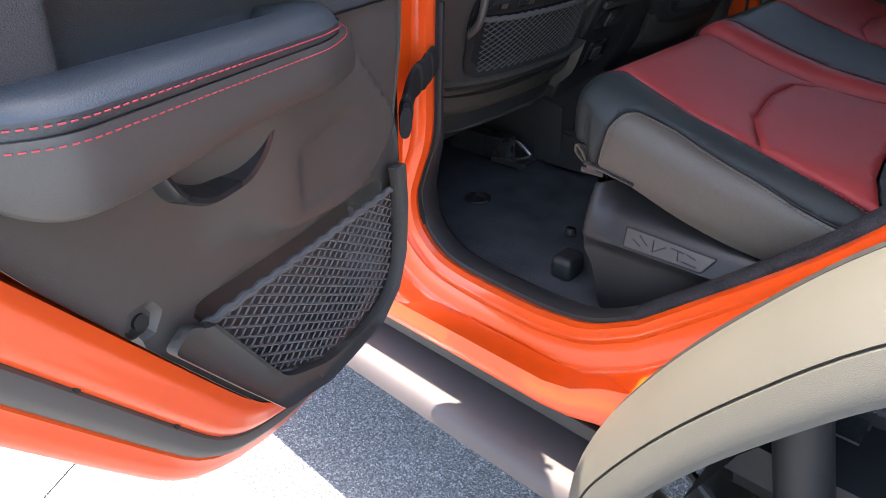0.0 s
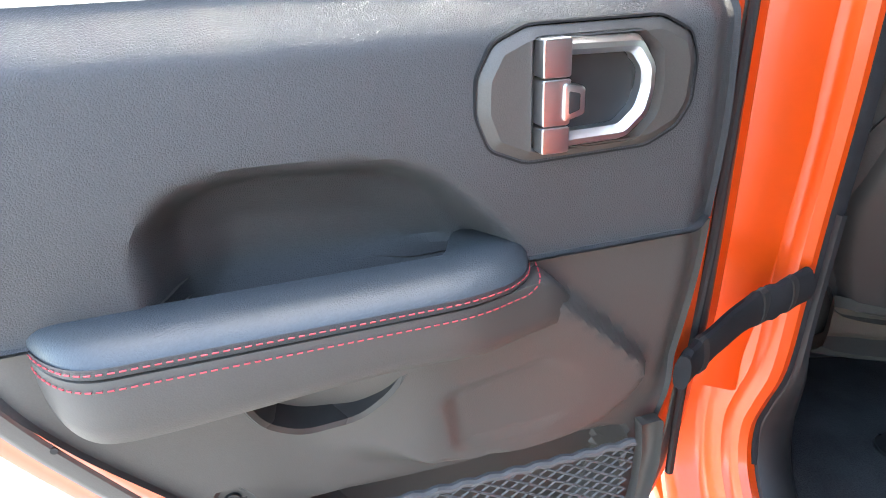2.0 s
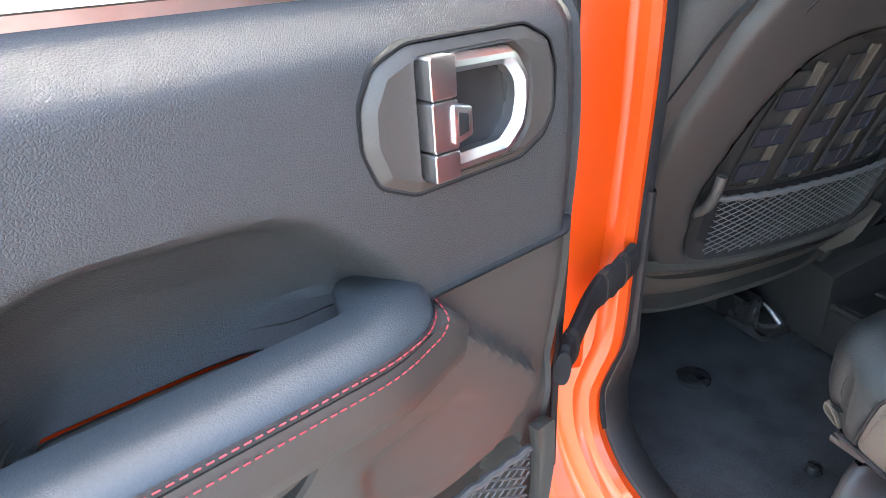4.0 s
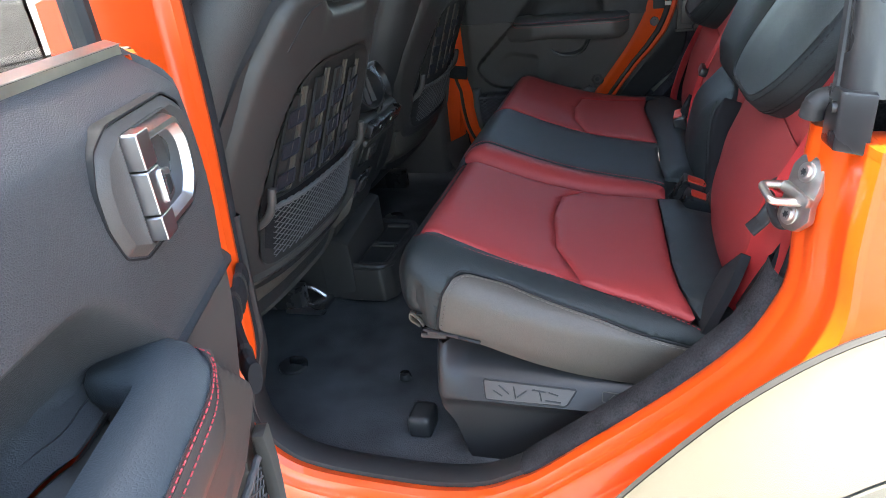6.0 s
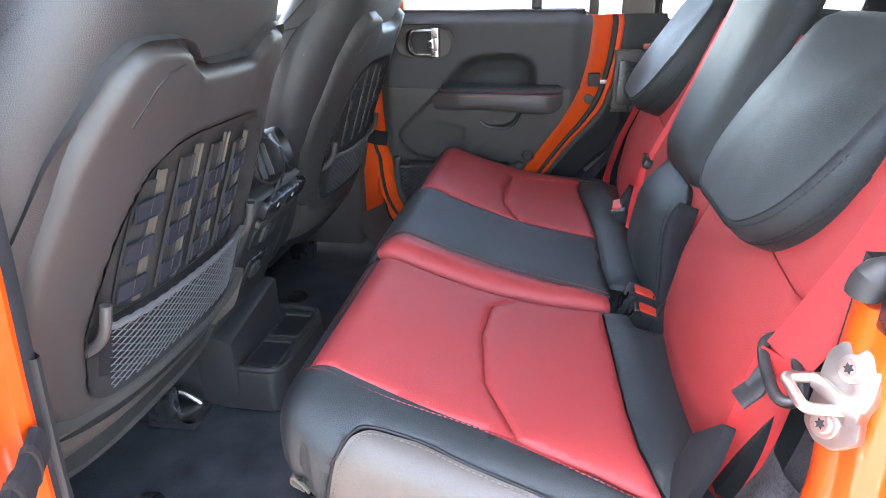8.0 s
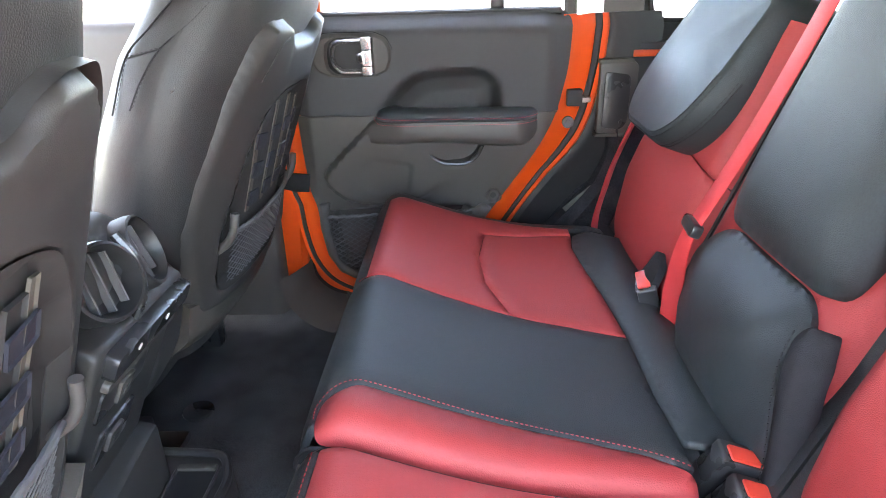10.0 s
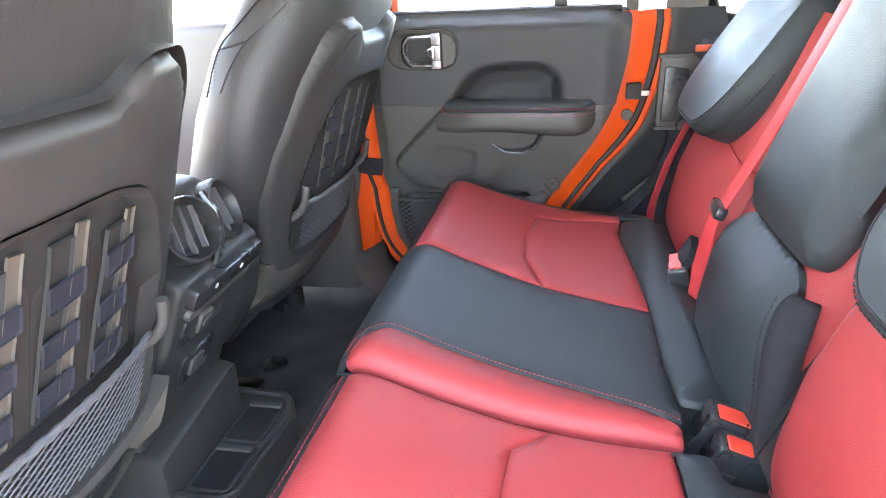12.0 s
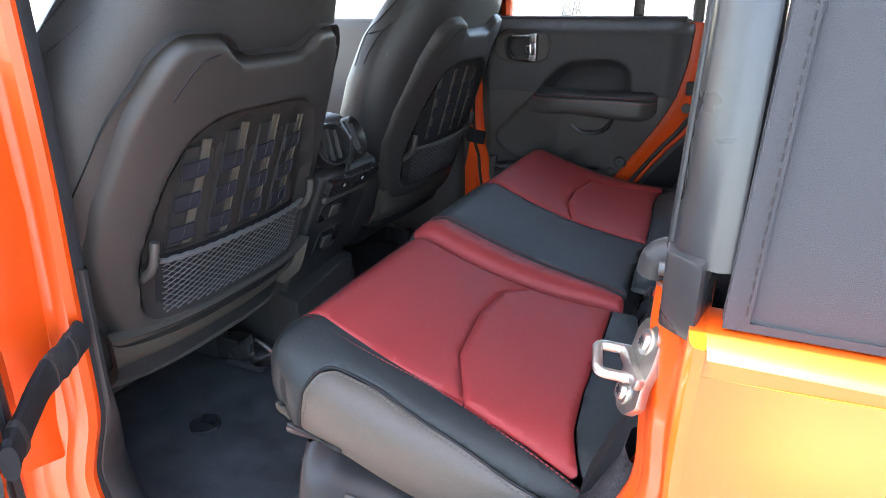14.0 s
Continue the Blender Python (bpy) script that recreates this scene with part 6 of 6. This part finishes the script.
        part("wing_stitching", stitches(wing, 0.004, 0.003, 0.0012), SIDE, seat, "dark grey beaded stitching")
    # base
    part("cushion", box(-1.30, -0.80, c - 0.25, c + 0.25, 0.80, 0.95, 0.05, 3), FRONT, seat)
    part("seat_rail", box(-1.25, -0.86, c - 0.20, c - 0.16, 0.66, 0.72, 0.006), PIANO, seat)
    part("seat_rail", box(-1.25, -0.86, c + 0.16, c + 0.20, 0.66, 0.72, 0.006), PIANO, seat)
    part("rail_foot", join(box(-0.905, -0.81, c + 0.185 * side - 0.03, c + 0.185 * side + 0.045, 0.655, 0.672, 0.006), tube(curve([(-0.895, c + 0.195 * side, 0.674), (-0.865, c + 0.21 * side, 0.700), (-0.825, c + 0.215 * side, 0.674)], 5), 0.006, 8)), CHROME, seat, "shiny seat rail end")
    return seat


front_seat(0.352, 1, "black leather front seat back with strap panel and net pocket")
front_seat(1.134, -1, "black leather passenger seat back with strap panel and net pocket")

# ---- centre console ----
con = thing("centre_console", "dark plastic centre console with rear vents and sockets", "console", at=(-0.9, 0.743, 0.66))
profile = rounded([(-1.30, 0.65), (-0.800, 0.65), (-0.796, 0.80), (-0.752, 0.900), (-0.680, 1.050), (-0.668, 1.078), (-0.700, 1.094), (-1.30, 1.094)], 0.012, 3)
part("body", prism(profile, lambda x, z, y: (x, y, z), 0.595, 0.805, 0.018, 3), CONSOLE, con, "dark console shell")
part("side_wing", prism(rounded([(-0.89, 0.80), (-0.800, 0.83), (-0.730, 0.93), (-0.706, 1.02), (-0.720, 1.065), (-0.77, 1.08), (-0.89, 1.08)], 0.045, 6), lambda x, z, y: (x, y, z), 0.795, 0.880, 0.014, 3), CONSOLE, con, "rounded dark side panel")


def face(q, t, d=0.0):
    """The console's rear face, which leans out towards its top: q across, t up, d out."""
    return Vector((-0.677 + 0.483 * t, 0.714 + q, 1.057 + t)) + Vector((0.90, 0, -0.435)) * d


rows = []
for k in range(13):
    a = math.pi * (k / 12 - 0.5)
    z, r = 1.128 + 0.062 * math.sin(a), max(0.02, math.cos(a)) ** 0.55
    rows.append([(-0.745 + 0.066 * r * math.copysign(abs(math.cos(b)) ** 0.7, math.cos(b)), 0.684 + 0.086 * r * math.copysign(abs(math.sin(b)) ** 0.7, math.sin(b)), z) for b in np.linspace(0, math.tau, 41)[:-1]])
part("vent_pod", loft(rows), CONSOLE, con, "rounded dark vent housing", angle=80)
for k in (-1, 1):
    ax = Vector((0.88, 0.24 * k - 0.06, 0.30)).normalized()
    across = Vector((0, 0, 1)).cross(ax).normalized()
    up = ax.cross(across)
    mid_v = Vector((-0.702, 0.684 + 0.032 * k, 1.130)) + ax * 0.022

    def vent_at(a, b, d, mid_v=mid_v, across=across, up=up, ax=ax):
        return mid_v + across * a + up * b + ax * d
    ring = [(math.cos(a) * 0.041, math.sin(a) * 0.041) for a in np.linspace(0, math.tau, 33)[:-1]]
    vent = part("vent", loft([[vent_at(a * m, b * m, d) for a, b in ring] for m, d in ((1.06, -0.03), (1.06, 0.010), (1.02, 0.017), (0.94, 0.018), (0.87, 0.012), (0.80, -0.008), (0.3, -0.012))]), BASE, con, "round black air vent", angle=35)
    part("throat", loft([[vent_at(a * m, b * m, d) for a, b in ring] for m, d in ((0.79, -0.007), (0.4, -0.0095), (0.05, -0.010))], caps=True), RUBBER, vent, "black vent throat")
    for j in range(3):
        t = -0.018 + 0.018 * j
        w = 0.032 * math.sqrt(max(0.05, 1 - (t / 0.0380) ** 2))
        part("slat", prism([(t - 0.001, -w), (t + 0.001, -w), (t + 0.001, w), (t - 0.001, w)], vent_at, -0.004, 0.008, 0.0), NET, vent, "bright-edged slat")
part("vent_bridge", tube(curve([(-0.676, 0.684, 1.176), (-0.660, 0.684, 1.146), (-0.660, 0.684, 1.108), (-0.674, 0.684, 1.078)], 5), 0.006, 8), PIANO, con, "glossy black bridge")
part("switch_bar", prism(rounded([(-0.105, -0.014), (0.085, -0.014), (0.085, 0.016), (-0.105, 0.016)], 0.008, 3), face, -0.01, 0.014, 0.004), PIANO, con, "black window switch bar")
for q, t in ((0.017, 0.001), (-0.054, 0.003)):
    part("switch_mark", cylinder(face(q, t, 0.0130), face(q, t, 0.0148), 0.0042, seg=12), WHITE_MARK, con, "white window symbol")
part("shelf", prism(rounded([(-0.098, -0.034), (0.070, -0.034), (0.070, -0.022), (-0.098, -0.022)], 0.004, 2), face, -0.02, 0.009, 0.003), PLASTIC, con)
for q0, q1, t0, t1 in ((-0.092, 0.020, -0.082, -0.042), (-0.062, 0.022, -0.172, -0.118)):
    sock = part("socket_panel", prism(rounded([(q0, t0), (q1, t0), (q1, t1), (q0, t1)], 0.006, 3), face, -0.03, 0.004, 0.002), PIANO, con, "black socket panel")
    mq, mt = (q0 + q1) / 2 - 0.004, (t0 + t1) / 2
    part("socket_lid", prism(rounded([(mq - 0.016, mt - 0.014), (mq + 0.016, mt - 0.014), (mq + 0.016, mt + 0.014), (mq - 0.016, mt + 0.014)], 0.003, 2), face, 0.003, 0.009, 0.002), PLASTIC, sock)
    part("socket_mark", prism([(mq - 0.006, mt - 0.005), (mq + 0.006, mt - 0.005), (mq + 0.006, mt + 0.003), (mq - 0.006, mt + 0.003)], face, 0.0085, 0.0096, 0), NET, sock, "pale symbol")

tray = thing("floor_tray", "dark plastic floor tray with ribbed wells behind the console", "tray", at=(-0.70, 0.745, 0.66))
part("tray_body", bevelled(loft([[(x0, y, z) for x0, y in ((-0.80, 0.592 - k), (-0.690 + k, 0.590 - k), (-0.668 + k, 0.61), (-0.658 + k, 0.80), (-0.684, 0.855 + k), (-0.80, 0.860 + k))] for z, k in ((0.655, 0.010), (0.738, 0.0))]), 0.008, 3), CONSOLE, tray)
part("tray_wall", tube(rounded([(-0.76, 0.596, 0.742), (-0.690, 0.596, 0.740), (-0.670, 0.615, 0.739), (-0.663, 0.80, 0.739), (-0.686, 0.850, 0.740), (-0.80, 0.854, 0.744)], 0.02, 4, False), 0.007, 8), CONSOLE, tray)
for y0, y1 in ((0.615, 0.712), (0.724, 0.826)):
    # nothing is sunk here: a black plate paints the hollow's shade
    part("well", prism(rounded([(-0.748, y0), (-0.684, y0), (-0.684, y1), (-0.748, y1)], 0.010, 3), lambda x, y, d: (x, y, d), 0.730, 0.7405, 0.002), BASE, tray, "black plate for the well's shaded hollow")
    part("well_rim", tube(resample(rounded([Vector((-0.748, y0, 0.740)), Vector((-0.684, y0, 0.740)), Vector((-0.684, y1, 0.740)), Vector((-0.748, y1, 0.740))], 0.01, 3), 0.02), 0.003, 6, True), CONSOLE, tray)
    part("well_lip", box(-0.746, -0.688, y1 - 0.014, y1 - 0.003, 0.739, 0.746, 0.002), FLARE, tray, "pale lip")
part("foot_wall", bevelled(loft([[(-0.83, y, 0.66), (-0.752, y, 0.66), (-0.754, y, z), (-0.764, y, z + 0.004), (-0.83, y, z + 0.02)] for y, z in ((0.584, 0.800), (0.60, 0.805), (0.79, 0.834), (0.806, 0.834))]), 0.005, 2), CONSOLE, con, "flared foot of the console")
for x, y in ((-0.792, 0.325), (-0.829, 1.072)):
    disc = thing("floor_plug", "round black plastic plug in the carpet", "floor plug", "floor plugs", at=(x, y, 0.655))
    part("disc", cylinder((x, y, 0.652), (x, y, 0.6575), 0.030, 0.029, 28, 0.001), PIANO, disc)
    part("stud", cylinder((x, y, 0.657), (x, y, 0.6585), 0.007, seg=14), PIANO, disc)
knob = thing("carpet_fastener", "small black carpet fastener", "fastener", at=(-0.548, 0.32, 0.655))
part("cap", cylinder((-0.548, 0.32, 0.652), (-0.548, 0.32, 0.664), 0.013, 0.010, 16, 0.002), PIANO, knob)
far_box = thing("side_pull_box", "dark plastic latch housing on the far side trim", "latch housing", at=(0.03, 1.45, 1.17))
part("housing", prism(rounded([(-0.020, 1.098), (0.040, 1.092), (0.058, 1.105), (0.062, 1.240), (0.050, 1.252), (-0.018, 1.256)], 0.012, 4), lambda x, z, d: (x, MIRROR - 0.03 - d, z), -0.02, 0.020, 0.005, 2), PLASTIC, far_box)
part("cover", prism(rounded([(-0.010, 1.112), (0.032, 1.108), (0.044, 1.125), (0.046, 1.222), (-0.008, 1.230)], 0.010, 4), lambda x, z, d: (x, MIRROR - 0.05 - d, z), 0.0, 0.006, 0.003, 2), PIANO, far_box)
for z in (1.096, 1.250):
    part("lip", box(-0.022, 0.050, MIRROR - 0.052, MIRROR - 0.020, z - 0.004, z + 0.004, 0.002), FLARE, far_box, "pale edge of the housing")
for z in (1.125, 1.205):
    part("screw", cylinder((0.030, MIRROR - 0.055, z), (0.030, MIRROR - 0.060, z), 0.005, seg=12), PIANO, far_box)
solo("trim_slot", ribbon([(-0.077, MIRROR - 0.0335, 0.921), (-0.045, MIRROR - 0.0335, 0.950), (-0.012, MIRROR - 0.0335, 0.978)], 0.012, 0.003, (0.5, 0, -0.8)), FLARE, "pale slot strip on the felt side lining", "trim")
